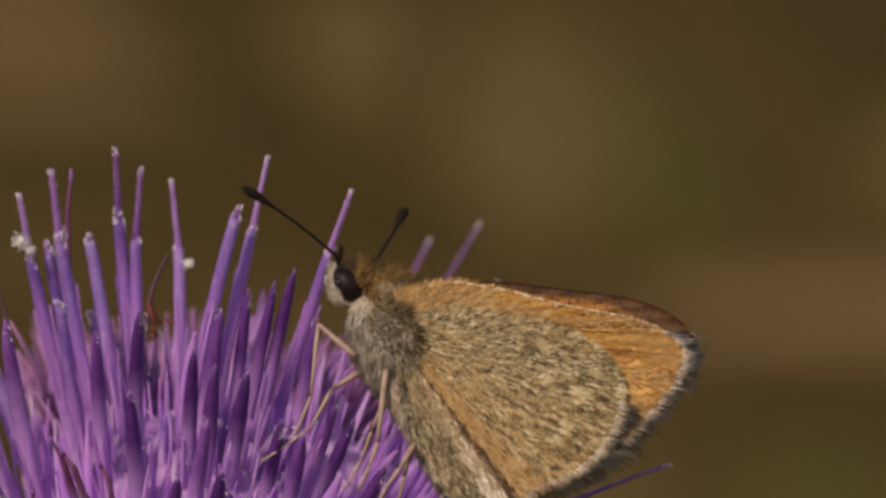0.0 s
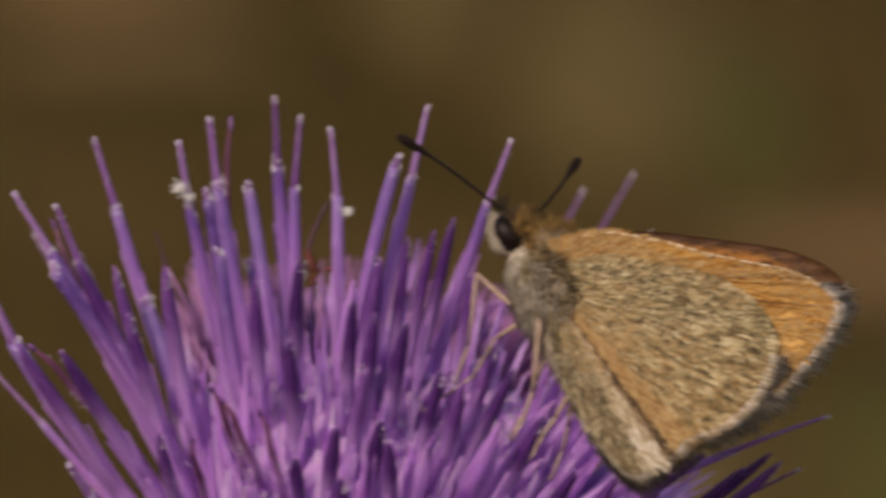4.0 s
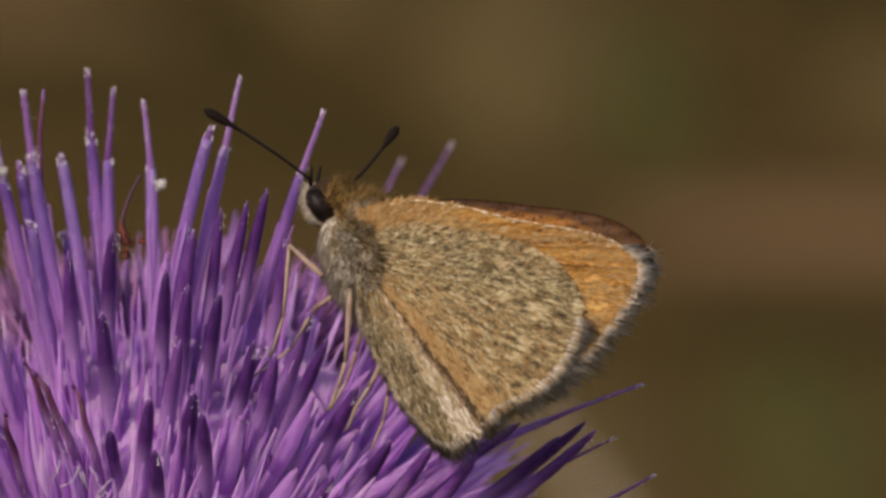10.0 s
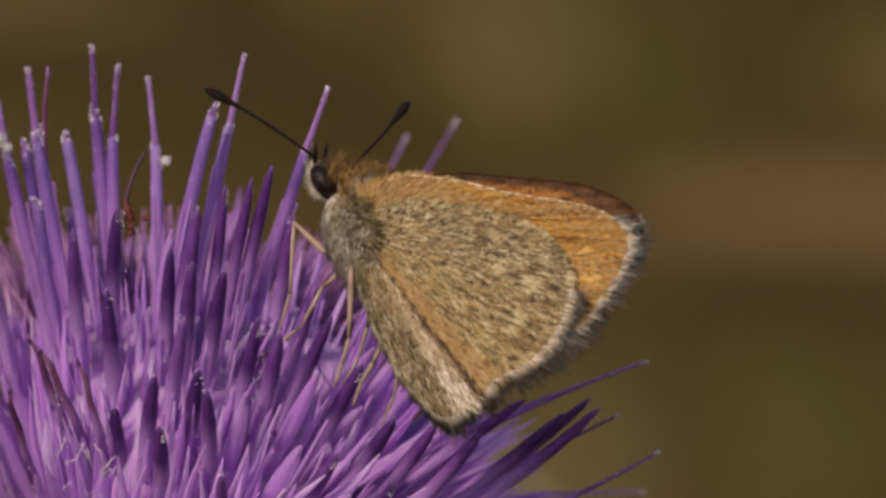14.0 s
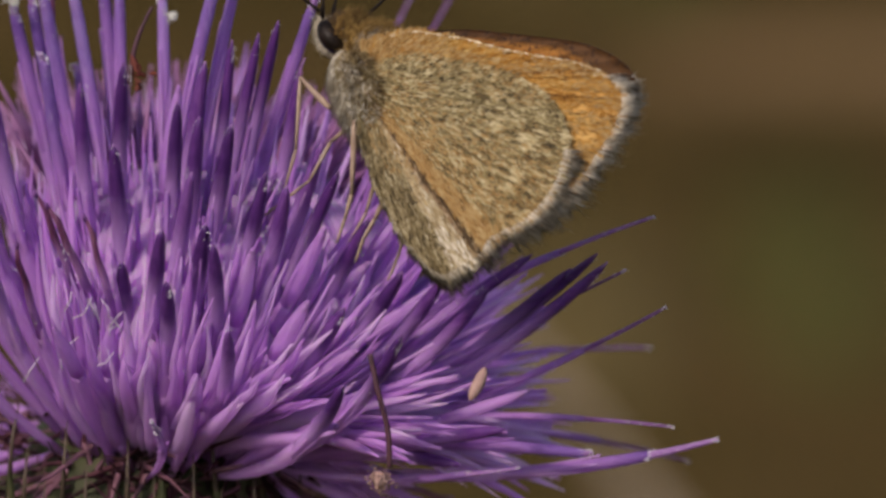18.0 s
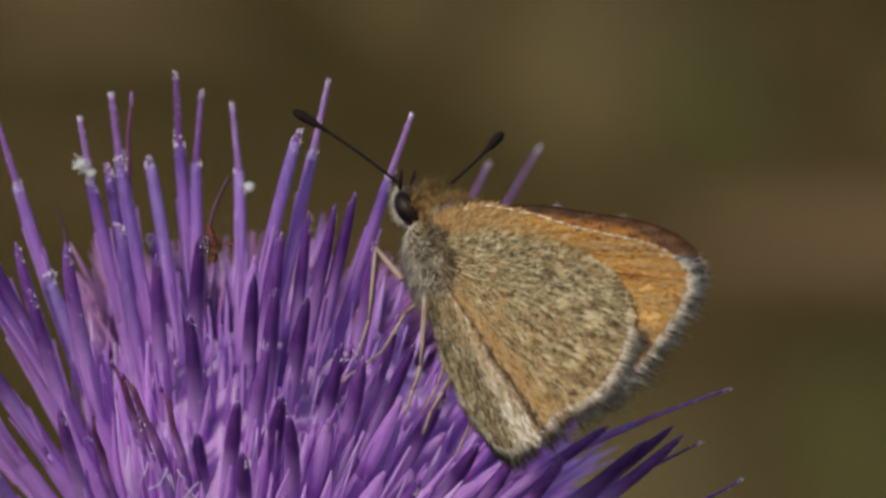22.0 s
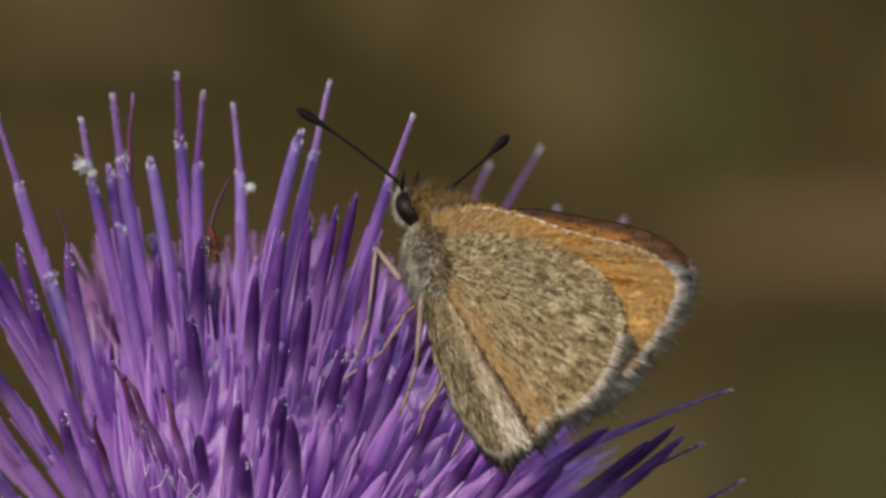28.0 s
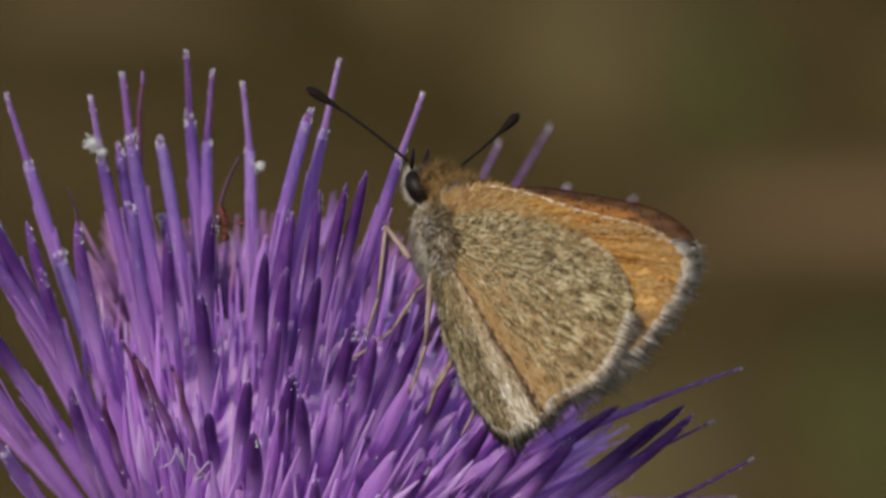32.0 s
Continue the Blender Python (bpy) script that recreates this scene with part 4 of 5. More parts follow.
def build_wings():
    random.seed(3)
    fore = Wing(NEAR_FORE, (2.35, -1.75), -1, -0.15, veins=17)
    hind = Wing(HIND, (2.3, -1.9), -1, 0.12, fold=0.655, veins=14)
    far_fore = Wing(FAR_FORE, (2.67, -1.77), 1, -0.15, veins=17)
    far_hind = Wing(HIND, (2.63, -1.96), 1, 0.12, fold=0.655, veins=14, size=0.94)

    w = part("forewing", fore.shape(90, 20), M_FORE, butterfly, "orange forewing underside with a dark edge")
    part("scale_cover", fore.scales(6500, 0.30, lambda u, r: u > 0.03 and r < 0.955 + 0.03 * u, 1), M_SCALEGOLD, w, "loose orange scales", kind="stuff")
    part("base_cover", fore.scales(2900, 0.33, lambda u, r: u < 0.52 and r < (0.96 if u < 0.24 else 0.8) and (u * 977.0) % 1.0 < 1.15 - 1.2 * u or 0.45 < u < 0.86 and 0.74 < r < 0.96 and (u * 16) % 1.0 > 0.2 and (u * 977.0) % 1.0 < 4 * (r - 0.72), 31, 0.04), M_SCALEOCHRE, w, "ochre scales near the wing base and the outer edge", kind="stuff")
    part("edge_cover", fore.scales(110, 0.2, lambda u, r: 0.2 < u < 0.58 and 0.93 < r < 0.975, 5, 0.04), M_SCALEPALE, w, "pale scales along the edge", kind="stuff")
    lip = [fore.at(0.02 + 0.5 * k / 40, 0.995) + Vector((0, -0.02, 0.02 * noise.noise(Vector((k * 0.9, 0, 0))))) for k in range(41)]
    lip = Shape().tube(lip, [0.035 + 0.03 * min(1, k / 6) * (1 - k / 55) + 0.015 * noise.noise(Vector((k * 1.3, 4, 0))) for k in range(41)], 7)
    part("costal_vein", lip, M_COSTA, w, "cream-flecked brown front vein")
    part("wing_fringe", fore.fringe(0.54, 0.995, 800, 1.25, 2), M_FRINGE, w, "short grey-white fringe", kind="stuff")

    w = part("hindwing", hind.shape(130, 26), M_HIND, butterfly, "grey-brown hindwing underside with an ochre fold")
    part("scale_cover", hind.scales(17000, 0.29, lambda u, r: u < 0.585 and (u > 0.26 or (u * 733.0) % 1.0 < 3.2 - 2.9 * r), 3), M_SCALEGREY, w, "mottled brown and cream scales", kind="stuff")
    warm = hind.scales(3600, 0.28, lambda u, r: 0.34 < u < 0.60 and (u * 977.0) % 1.0 < (u - 0.34) / 0.24 or r < 0.45 and (u * 977.0) % 1.0 < 0.25 or u < 0.3 and r > 0.6 and (u * 977.0) % 1.0 < 0.3, 17, 0.036)
    part("warm_cover", warm, M_SCALEOCHRE, w, "ochre scales towards the fold", kind="stuff")
    part("dark_cover", hind.scales(350, 0.24, lambda u, r: u < 0.60 and r < 0.97, 43, 0.045), M_HEAD, w, "scattered dark scales", kind="stuff")
    part("panel_cover", hind.scales(5200, 0.28, lambda u, r: u > 0.695, 12), M_SCALEBROWN, w, "dark speckled scales of the inner panel", kind="stuff")
    part("fold_cover", hind.scales(900, 0.34, lambda u, r: 0.58 < u < 0.642, 7), M_SCALEOCHRE, w, "ochre scales along the fold", kind="stuff")
    part("pale_cover", hind.scales(300, 0.36, lambda u, r: 0.665 < u < 0.695 and (r > 0.55 or (u * 977.0) % 1.0 < 0.4), 9), M_SCALEPALE, w, "cream scales beside the fold", kind="stuff")
    # dark scales that deepen the groove's shade by their colour
    part("crease_shade", hind.scales(130, 0.34, lambda u, r: 0.645 < u < 0.660, 27, 0.05), M_HEAD, w, "scales darkened for the shade in the crease", kind="stuff")
    part("cream_cover", hind.scales(90, 0.40, lambda u, r: 0.664 < u < 0.70 and r > 0.72, 28, 0.05), M_FURCREAM, w, "cream-white scales at the end of the fold", kind="stuff")
    part("inner_hair", hind.fringe(0.66, 0.99, 1300, 0.8, 14), M_FURDARK, w, "long grey hair along the inner edge", kind="stuff")
    part("tip_hair", hind.fringe(0.67, 0.84, 520, 1.15, 19), M_FURDARK, w, "grey tuft at the lower tip", kind="stuff")
    part("wing_fringe", hind.fringe(0.40, 0.66, 800, 1.3, 4), M_FRINGE, w, "short grey fringe", kind="stuff")

    w = part("forewing", far_fore.shape(70, 16), M_UPPER, butterfly, "far forewing, dark brown along its front edge")
    part("wing_fringe", far_fore.fringe(0.56, 0.99, 200, 0.7, 6), M_FRINGE, w, "short grey-white fringe", kind="stuff")
    w = part("hindwing", far_hind.shape(70, 14), M_UPPER, butterfly, "far hindwing with brown upper side")
    part("wing_fringe", far_hind.fringe(0.45, 0.99, 500, 0.6, 8), M_FRINGE, w, "short grey fringe", kind="stuff")


def along(a, b):
    """A turn that takes z to the way from a to b."""
    return (Vector(b) - Vector(a)).to_track_quat("Z", "X").to_matrix()


def fur(shape_at, count, length, radius, seed, lay, spread=0.5):
    """Hairs rooted at shape_at(rnd) -> (place, normal), combed along lay."""
    rnd = random.Random(seed)
    s = Shape()
    for _ in range(count):
        p, nrm = shape_at(rnd)
        # hairs cling together in tufts
        tuft = noise.noise_vector(p * 2.2 + Vector((seed, 0, 0)))
        d = nrm * 0.6 + Vector(lay) + tuft * spread * 1.6 + Vector((rnd.gauss(0, spread), rnd.gauss(0, spread), rnd.gauss(0, spread)))
        s.hair(p, d, length * rnd.uniform(0.45, 1.2) * (1 + 0.5 * tuft.x), radius)
    return s


def on_ball(centre, radii, turn, keep):
    def pick(rnd):
        while True:
            d = Vector((rnd.gauss(0, 1), rnd.gauss(0, 1), rnd.gauss(0, 1))).normalized()
            p = turn @ Vector((d.x * radii[0], d.y * radii[1], d.z * radii[2])) + Vector(centre)
            if keep(p):
                return p, (turn @ Vector((d.x / radii[0], d.y / radii[1], d.z / radii[2]))).normalized()
    return pick


NEAR_BASE, NEAR_TIP = (-0.12, -0.3, 1.05), (-3.97, -2.41, 3.86)
FAR_BASE, FAR_TIP = (0.8, 1.0, 0.45), (2.15, 4.0, 3.25)


def build_body():
    ax = along((0, 0, 0), BODY)
    head_c = Vector((0.36, 0.70, 0.05))
    thorax_c = Vector((1.75, 0.0, -2.55))
    head = part("head", Shape().ball(head_c, (0.82, 0.88, 0.88), ax, 10, 14, 0.08), M_HEAD, butterfly, "dark brown furry head")
    face = fur(on_ball(head_c, (0.88, 1.0, 0.95), ax, lambda p: p.x < 0.05 and p.z < 0.35), 460, 0.34, 0.024, 21, (-0.5, -0.2, -0.35), 0.3)
    part("face_hair", face, M_FURCREAM, head, "whitish hair round the face", kind="stuff")
    crown = fur(on_ball(head_c, (0.84, 0.95, 0.86), ax, lambda p: p.z > 0.55 or p.x > 0.95), 700, 0.42, 0.015, 22, (0.5, 0, 0.35), 0.5)
    part("crown_hair", crown, M_HEAD, head, "dark brown hair between the eyes", kind="stuff")
    mane = fur(on_ball(head_c, (0.9, 0.95, 0.86), ax, lambda p: p.x > 0.55 and p.z > -0.1), 900, 0.62, 0.014, 24, (0.35, 0, 0.55), 0.4)
    part("mane", mane, M_FURGOLD, head, "golden brown mane behind the eyes", kind="stuff")
    for side in (-1, 1):
        tilt = ax @ Matrix.Rotation(0.15, 3, "Y")
        part("eye", Shape().ball((0.2, 0.80 + 0.75 * side, 0.02), (0.50, 0.56, 0.76), tilt, 14, 18), M_EYE, butterfly, "glossy dark brown compound eye")
        rim = fur(on_ball((0.2, 0.80 + 0.60 * side, 0.0), (0.60, 0.5, 0.87), tilt, lambda p: abs((p.y - 0.80) * side - 0.60) < 0.2 and p.z < 0.3),
                  260, 0.2, 0.024, 23 + side, (0, 0.3 * side, -0.1), 0.25)
        part("eye_rim", rim, M_FURCREAM, head, "pale hairs round the eye", kind="stuff")
        palp = Shape().tube(smooth_path([(-0.25, 0.5 + 0.35 * side, -0.25), (-0.5, 0.5 + 0.4 * side, 0.3), (-0.25, 0.5 + 0.42 * side, 0.9)], 4), [0.12, 0.15, 0.17, 0.18, 0.18, 0.17, 0.15, 0.12, 0.07], 7)
        rnd = random.Random(50 + side)
        for _ in range(150):
            c = Vector((-0.45 + rnd.gauss(0, 0.1), 0.5 + 0.4 * side + rnd.gauss(0, 0.1), rnd.uniform(-0.3, 0.8)))
            palp.hair(c, Vector((-0.6 + rnd.gauss(0, 0.4), rnd.gauss(0, 0.4), 0.5 + rnd.gauss(0, 0.4))), 0.3, 0.02)
        pp = part("palp", palp, M_FURDARK, butterfly, "short hairy palp")
        spike = Shape().tube([(-0.25, 0.5 + 0.42 * side, 0.75), (-0.2, 0.5 + 0.45 * side, 1.15), (-0.12, 0.5 + 0.5 * side, 1.6)], [0.1, 0.1, 0.04], 6)
        part("palp_tip", spike, M_CHITIN, pp, "dark upright palp tip")
    # antennae: a ringed shaft and a club
    for base, rest in ((NEAR_BASE, NEAR_TIP), (FAR_BASE, FAR_TIP)):
        d = Vector(rest) - Vector(base)
        sag = d.cross(Vector((0, 1, 0))).normalized() * -0.12
        path = [d * t + sag * math.sin(math.pi * t) for t in [k / 26 for k in range(20)]]
        an = part("antenna", Shape().tube(path, [0.062 + 0.014 * (k % 2) for k in range(20)], 7), M_CHITIN, butterfly, "thin dark antenna with a thick club", place=pose(*(Vector(base) * MM)))
        spots = (0.68, 0.74, 0.80, 0.87, 0.93, 0.975, 1.0)
        part("club", Shape().tube([d * t + sag * math.sin(math.pi * t) for t in spots], [0.07, 0.11, 0.16, 0.205, 0.21, 0.14, 0.03], 9), M_CLUB, an, "dull black club")
    thorax = part("thorax", Shape().ball(thorax_c, (1.18, 1.1, 2.25), ax, 12, 16, 0.08), M_SKIN, butterfly, "grey-brown furry thorax")
    keep_low = lambda p: (p - thorax_c).dot(Vector((0.88, 0, 0.474))) < 0.35
    part("belly_fur", fur(on_ball(thorax_c, (1.18, 1.08, 2.25), ax, keep_low), 3400, 0.6, 0.018, 31, (0.25, -0.1, -1.7), 0.22), M_FURGREY, thorax, "long grey-white fur", kind="stuff")
    back_c = Vector((2.2, 0.45, -0.75))
    part("back_fur", fur(on_ball(back_c, (1.15, 1.2, 1.35), ax, lambda p: p.z > -1.4), 3000, 0.62, 0.014, 32, (0.7, 0, 0.1), 0.45), M_FURGOLD, thorax, "golden brown fur on the back", kind="stuff")
    part("shoulder", Shape().ball(back_c, (1.08, 1.12, 1.3), ax, 10, 14, 0.1), M_SKIN, butterfly, "brown shoulder below the fur")
    root = fur(on_ball((2.4, -1.35, -2.2), (0.7, 0.35, 1.3), ax, lambda p: p.y < -1.1), 420, 0.6, 0.018, 33, (0.3, -0.2, -0.5), 0.6)
    gap = fur(on_ball((2.5, -1.3, -1.9), (0.75, 0.3, 1.3), ax, lambda p: p.y < -1.1), 300, 0.5, 0.018, 37, (0.5, -0.2, -0.3), 0.5)
    part("dark_base_hair", gap, M_HEAD, thorax, "dark tufts at the wing base", kind="stuff")
    comb = on_ball((2.15, -1.2, -1.7), (0.85, 0.35, 1.25), ax, lambda p: p.y < -1.0)
    part("shoulder_hair", fur(comb, 520, 0.75, 0.022, 41, (1.1, -0.1, -0.6), 0.35), M_FUROCHRE, thorax, "ochre hair combed over the wing base", kind="stuff")
    part("white_tuft", fur(on_ball((1.95, -1.3, -2.3), (0.4, 0.3, 0.7), ax, lambda p: p.y < -1.2), 150, 0.42, 0.022, 43, (0.6, -0.3, -0.6), 0.5), M_FURCREAM, thorax, "cream-white tufts below the wing root", kind="stuff")
    part("wing_base_hair", root, M_FURGREY, thorax, "pale tufts at the wing base", kind="stuff")
    path = [thorax_c + BODY * d for d in (1.4, 2.4, 3.6, 4.8, 6.0, 7.0, 7.7)]
    abd = part("abdomen", Shape().tube(path, [1.0, 0.95, 0.85, 0.75, 0.62, 0.45, 0.2], 14), M_SKIN, butterfly, "slender grey-brown abdomen")
    def on_abdomen(rnd):
        t = rnd.uniform(0, 1)
        w = rnd.uniform(0, 6.28)
        nrm = ax @ Vector((math.cos(w), math.sin(w), 0))
        return thorax_c + BODY * (1.4 + 6.0 * t) + nrm * (0.95 - 0.45 * t), nrm
    part("abdomen_hair", fur(on_abdomen, 1200, 0.45, 0.024, 34, BODY * 0.8, 0.3), M_FURGREY, abd, "short pale hair", kind="stuff")


def leg(points, radii, label):
    ob = None
    for k, name in enumerate(("femur", "tibia", "tarsus")):
        if k + 1 >= len(points):
            break
        a, b = Vector(points[k]), Vector(points[k + 1])
        r0, r1 = radii[k], radii[k + 1]
        s = Shape().tube([a, a.lerp(b, 0.25), a.lerp(b, 0.7), b], [r0 * 0.9, r0 * 1.15, (r0 + r1) / 2, r1], 7)
        rnd = random.Random(k)
        for _ in range(26):
            t = rnd.random()
            d = Vector((rnd.gauss(0, 1), rnd.gauss(0, 1), rnd.gauss(0, 1))).normalized() + (b - a).normalized()
            s.hair(a.lerp(b, t), d, 0.22, 0.012)
        if ob is None:
            ob = part("leg", s, M_LEG, butterfly, label)
        else:
            part(name, s, M_LEG, ob)
    return ob


def build_legs():
    leg([(0.7, -0.9, -2.9), (-0.88, -0.6, -1.65), (-1.1, -0.6, -4.6), (-1.7, -0.5, -6.2)], [0.13, 0.085, 0.07, 0.04], "pale straw-coloured foreleg")
    leg([(2.0, -1.1, -3.4), (1.72, -0.9, -6.4), (1.4, -0.9, -7.4), (0.95, -0.8, -8.4)], [0.13, 0.085, 0.07, 0.04], "pale straw-coloured middle leg")
    leg([(3.2, -0.6, -6.4), (2.65, -0.6, -7.4), (2.1, -0.6, -8.2), (1.6, -0.4, -9.2)], [0.12, 0.085, 0.07, 0.04], "pale straw-coloured hind leg")
    leg([(1.3, 0.8, -3.2), (-0.4, 1.0, -4.3), (-1.2, 0.6, -5.9), (-3.2, 0.2, -7.4)], [0.12, 0.08, 0.06, 0.04], "far foreleg")
    leg([(2.0, 0.9, -4.2), (1.2, 1.8, -6.0), (0.8, 1.8, -7.2), (0.2, 1.5, -8.4)], [0.12, 0.08, 0.06, 0.04], "far middle leg")
    leg([(3.0, 0.9, -6.0), (2.6, 1.8, -7.8), (2.4, 1.8, -8.8), (2.0, 1.5, -10.0)], [0.12, 0.08, 0.06, 0.04], "far hind leg")


build_wings()
build_body()
build_legs()

# ---- the meadow behind ----


def blade_mesh(name, mat, spots, seed, low, high, width):
    rnd = random.Random(seed)
    s = Shape()
    for x, y in spots:
        h = rnd.uniform(low, high)
        lean = Vector((rnd.gauss(0, 0.35), rnd.gauss(0, 0.35), 0)) * h
        w = rnd.uniform(0.5, 1.0) * width
        a = rnd.uniform(0, 3.14)
        side = Vector((math.cos(a), math.sin(a), 0))
        p = Vector((x, y, -0.01))
        s.strip([p, p + lean * 0.3 + Vector((0, 0, h * 0.5)), p + lean + Vector((0, 0, h))], [w, w * 0.8, w * 0.1], side, w * 0.2)
    return s.mesh(name, mat, True, 1.0)


M_STRAW = plain("dry_grass", [(0.2, (0.070, 0.051, 0.014)), (0.5, (0.141, 0.099, 0.033)), (0.85, (0.246, 0.167, 0.070))], 30, 0.9, 0.2, 0, 0, 0.0, 0.7)
M_GREEN = plain("green_grass", [(0.2, (0.035, 0.037, 0.009)), (0.6, (0.063, 0.060, 0.015)), (0.9, (0.106, 0.092, 0.026))], 30, 0.9, 0.2, 0, 0, 0.0, 0.7)


def build_meadow():
    rnd = random.Random(17)
    straw, green = [], []
    for _ in range(9000):
        y = 1.6 + 8.0 * rnd.random() ** 1.4
        x = rnd.gauss(0, 0.5 + 0.12 * y)
        f = noise.noise(Vector((x * 2.2, y * 1.1, 3.3)))
        (green if f > 0.08 else straw).append((x, y))
    for _ in range(900):
        straw.append((rnd.uniform(-1.5, 1.5), rnd.uniform(-1.5, 1.6)))
    tagged(new("dry_grass", blade_mesh("dry_grass", M_STRAW, straw, 1, 0.02, 0.07, 0.004)), "faded straw-brown dry meadow grass", "grass", kind="stuff")
    tagged(new("green_grass", blade_mesh("green_grass", M_GREEN, green, 2, 0.02, 0.06, 0.004)), "dull olive-green meadow grass", "grass", kind="stuff")


build_meadow()


def patch_material(name, dark, light):
    n = Nodes(name)
    f = n.math("ADD", n.math("MULTIPLY", n.noise(n.coords("Object"), 45.0, 4.0), 0.6), n.math("MULTIPLY", n.noise(n.coords("Object"), 400.0, 4.0), 0.4))
    n.bump(f, 0.6, 0.004)
    return n.done(n.ramp(f, [(0.35, dark), (0.65, light)]), 1.0, 0.0)


M_PATCH = {"earth": patch_material("bare_earth", (0.135, 0.088, 0.041), (0.216, 0.135, 0.068)), "humus": patch_material("dark_humus", (0.030, 0.023, 0.008), (0.064, 0.046, 0.017)),
           "moss": patch_material("moss", (0.046, 0.050, 0.014), (0.090, 0.084, 0.027)), "clay": patch_material("reddish_clay", (0.102, 0.070, 0.031), (0.147, 0.098, 0.045)), "litter": patch_material("straw_litter", (0.096, 0.072, 0.028), (0.135, 0.098, 0.040))}
PATCH_LABELS = {"clay": "dull reddish clay between sparse grass", "earth": "pale reddish patch of bare dry earth", "humus": "dark damp patch of humus between the grass", "moss": "dull olive-green cushion of moss", "litter": "flat mat of old straw litter"}
# kind, metres across and away, half width, half depth
PATCHES = [("earth", 0.165, 3.16, 0.12, 0.050), ("clay", -0.165, 3.76, 0.055, 0.09), ("clay", -0.135, 3.55, 0.06, 0.05), ("humus", -0.130, 3.44, 0.090, 0.075),
           ("litter", -0.030, 3.66, 0.030, 0.14), ("litter", 0.040, 3.50, 0.045, 0.22), ("moss", 0.086, 3.40, 0.026, 0.17), ("humus", 0.160, 3.72, 0.065, 0.12),
           ("humus", 0.130, 3.02, 0.085, 0.06), ("moss", 0.118, 2.84, 0.040, 0.15), ("litter", 0.050, 2.80, 0.036, 0.16), ("moss", -0.22, 3.28, 0.045, 0.10),
           ("litter", 0.19, 3.42, 0.05, 0.10), ("humus", 0.19, 2.90, 0.03, 0.10)]


def build_patches():
    rnd = random.Random(23)
    for kind, x, y, w, d in PATCHES:
        s = Shape()
        n, rings = 28, 4
        seed = rnd.uniform(0, 50)
        s.v.append(Vector((0, 0, 0.012)))
        for j in range(1, rings + 1):
            for k in range(n):
                a = 2 * math.pi * k / n
                g = 1 + 0.35 * noise.noise(Vector((math.cos(a) * 1.5, math.sin(a) * 1.5, seed)))
                f = j / rings
                s.v.append(Vector((math.cos(a) * w * g * f, math.sin(a) * d * g * f, 0.012 * (1 - f ** 3) - (0.004 if j == rings else 0) + 0.003 * noise.noise(Vector((a * 2, f * 4, seed))))))
        for k in range(n):
            s.f.append((0, 1 + k, 1 + (k + 1) % n))
            for j in range(rings - 1):
                a = 1 + j * n
                s.f.append((a + k, a + n + k, a + n + (k + 1) % n, a + (k + 1) % n))
        ob = new({"earth": "earth_patch", "humus": "humus_patch", "moss": "moss_patch", "litter": "litter_patch", "clay": "clay_patch"}[kind], s.mesh("patch", M_PATCH[kind], True, 1.0))
        ob.location = (x, y, 0.02 * noise.noise(Vector((x * 0.7, y * 0.7, 0))) + 0.003)
        tagged(ob, PATCH_LABELS[kind], "ground cover", kind="structure")


build_patches()

STALK_PLACE = pose(0.375, 0.90, 0.0)
M_PALE = plain("bleached_grass", [(0.3, (0.27, 0.21, 0.14)), (0.7, (0.42, 0.345, 0.26))], 200, 0.7, 0.3)
stalk = thing("grass_stalk", STALK_PLACE, "bleached dry grass stalk leaning over in the wind", "grass stalk")


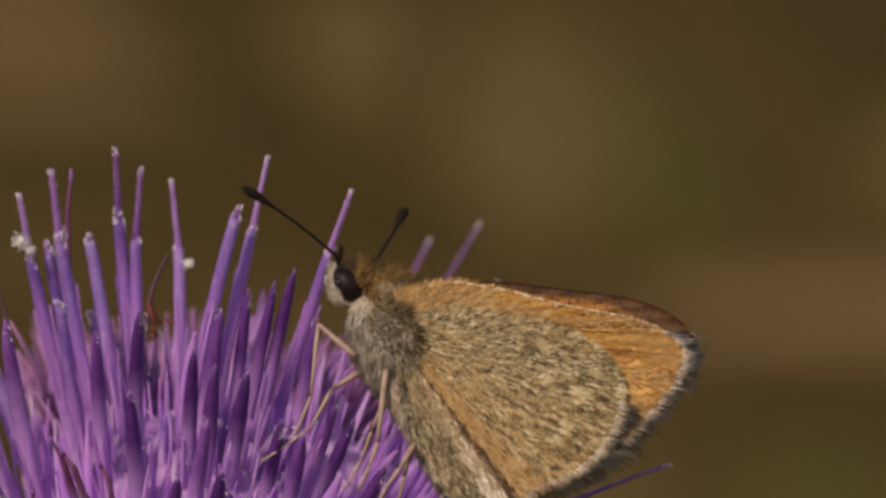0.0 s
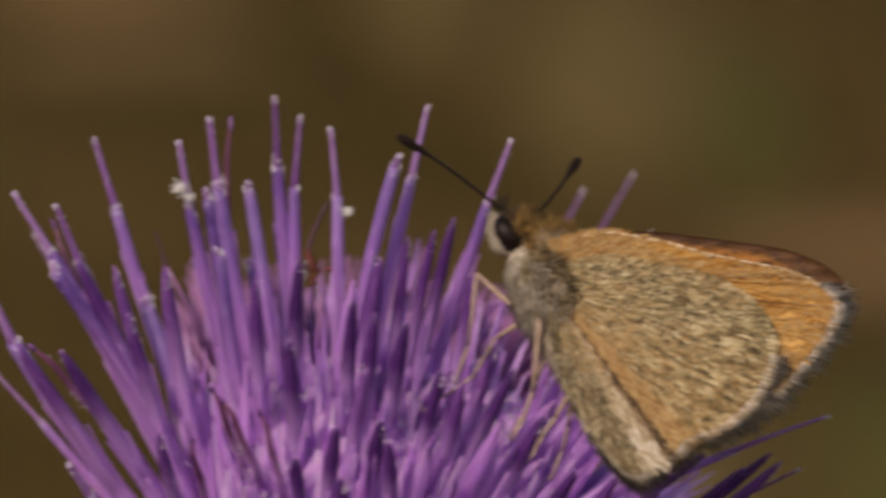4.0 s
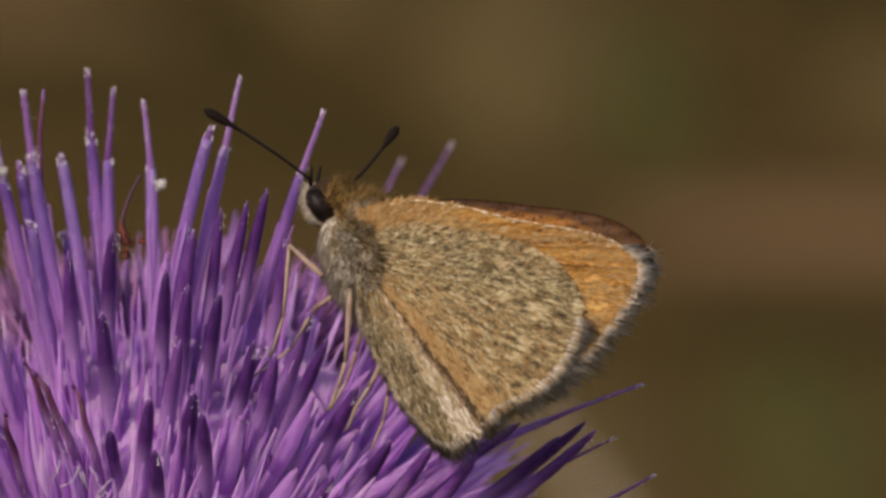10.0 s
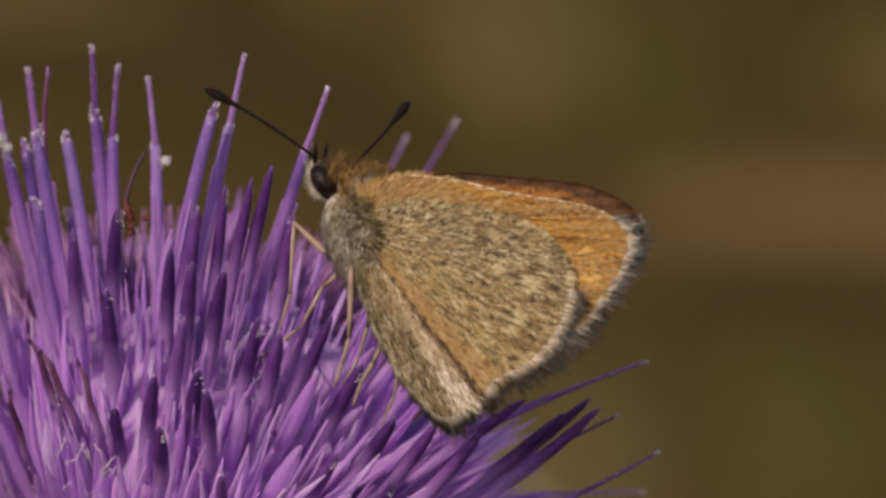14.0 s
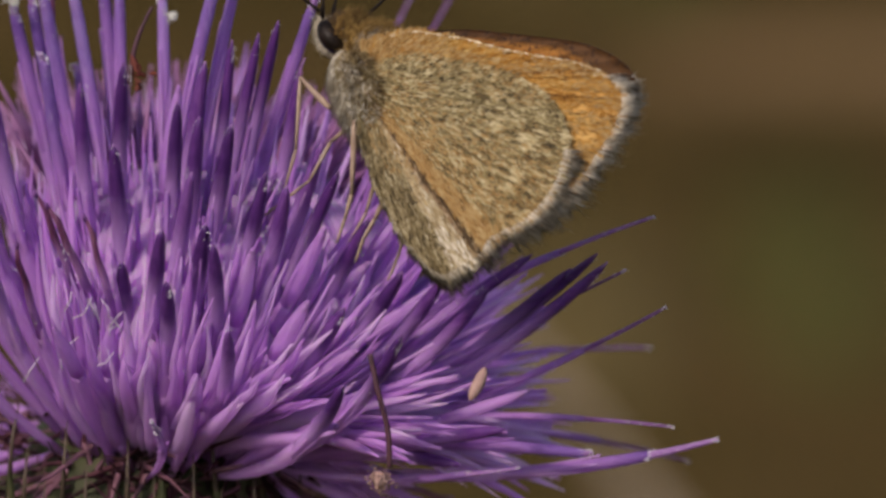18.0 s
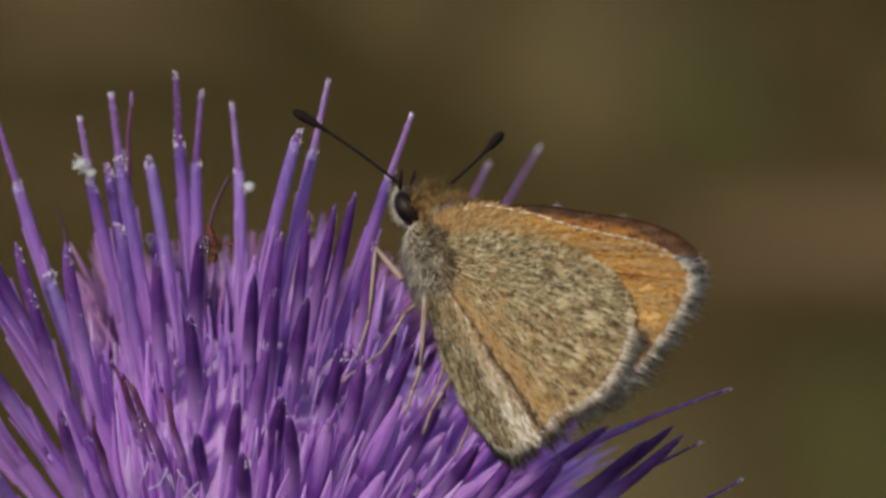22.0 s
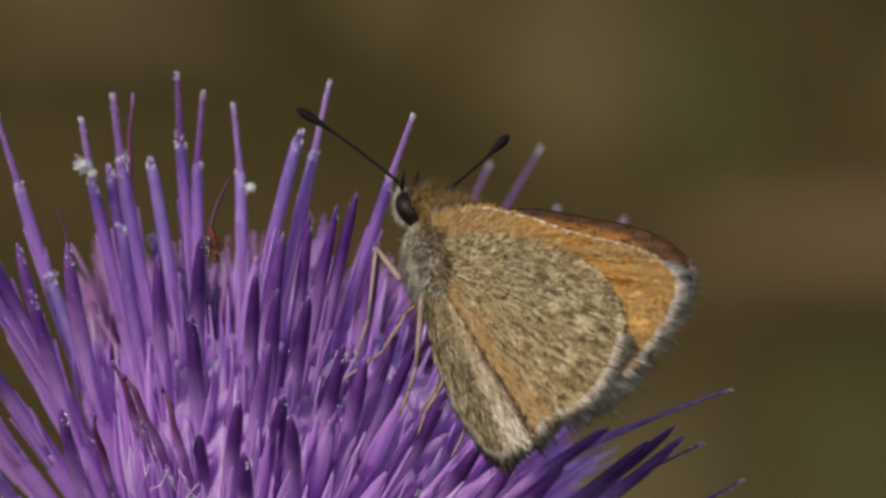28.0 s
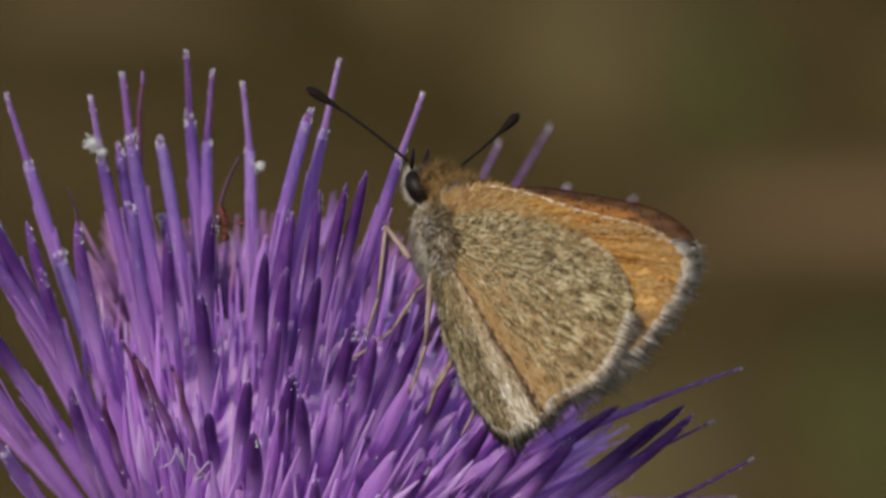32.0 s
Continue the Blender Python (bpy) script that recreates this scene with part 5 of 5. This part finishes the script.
def build_stalk():
    lean = Vector((-0.60, 0.0, 0.80))
    path = [lean * (606 * t) + Vector((0, 0, 4 * math.sin(math.pi * t))) for t in (0, 0.2, 0.4, 0.6, 0.8, 0.9, 1.0)]
    part("stalk", Shape().tube(path, [2.2, 2.2, 2.1, 2.0, 1.9, 1.6, 0.5], 8), M_PALE, stalk)
    for t, w, k in ((0.25, 3.4, 1), (0.38, 3.0, -1)):
        p = lean * 606 * t + Vector((0, 0, 4 * math.sin(math.pi * t)))
        blade = Shape().strip([p, p + Vector((-30, 8 * k, 62)), p + Vector((-78, 14 * k, 104)), p + Vector((-120, 20 * k, 118))], [w, w, w * 0.7, 0.3], (0.3, 1, 0.2), 0.4)
        part("leaf_blade", blade, M_PALE, stalk, "narrow bleached leaf blade")
    ear = Shape()
    rnd = random.Random(2)
    for i in range(40):
        p = path[-1].lerp(path[-3], i / 40)
        d = lean + Vector((rnd.gauss(0, 0.4), rnd.gauss(0, 0.4), rnd.gauss(0, 0.4)))
        ear.ball(p + d.normalized() * 2.0, (0.7, 0.7, 2.4), along((0, 0, 0), d), 5, 6)
    part("ear", ear, M_PALE, stalk, "dry seed ear")


build_stalk()


# ---- what moves ----
TURN = [(0, 5), (1, 9.5), (2, 11.5), (3, 14), (4.5, 14.4), (7, 17.5), (9, 18.5), (11, 21), (12, 23.5), (13, 25), (15.5, 28.2), (17, 29.5), (19, 31.5), (21, 33),
        (23, 34.2), (24.5, 34), (26.5, 35), (28, 36.8), (30, 36.6), (31, 37.2), (32, 37.6)]
NOD = [(0, 1.6), (1.5, 1.8), (4.5, 1.5), (7, 0.6), (9, 0.5), (11, 0.4), (12, -0.3), (13, -0.7), (15.5, -0.7), (19, 0.1), (21, 1.0), (23, 2.3), (26.5, 3.1), (28, 2.9),
       (30, 2.9), (32, 2.8)]


def sway_pose(amount):
    """The whole plant leans from its foot, so that the head shifts sideways."""
    shift = amount / FOCAL * REACH
    return THISTLE_PLACE @ pose(0, 0, 0, 0, math.degrees(shift / HEART.z), 0) @ THISTLE_PLACE.inverted()


def motions():
    times = [row[0] for row in DRIFT]
    walk(thistle, [(t, sway_pose(between(SWAY, t)) @ THISTLE_PLACE) for t in times])
    rows = []
    for t in times:
        spin = Matrix.Rotation(radians(-between(TURN, t)), 4, "Z")
        nod = Matrix.Rotation(radians(between(NOD, t)), 4, "Y")
        rows.append((t, sway_pose(between(SWAY, t)) @ PERCH @ nod @ spin))
    walk(butterfly, rows)
    # gusts lift the dry stalk into view
    gust = [(0, -160), (6.5, -60), (7.0, 150), (7.5, 430), (8.1, 430), (8.4, 600), (8.7, 660), (9.0, 110), (9.3, 150), (10.0, 0), (11.2, 160), (11.6, 90), (12.0, 300),
            (12.3, 440), (12.5, 420), (12.8, -60), (13.5, -180), (15.5, -180), (32, -200)]
    walk(stalk, [(t, STALK_PLACE @ pose(0, 0, 0, 0, lift * 0.8 * 0.0000536 / 0.58 * 57.3, 0)) for t, lift in gust])


motions()
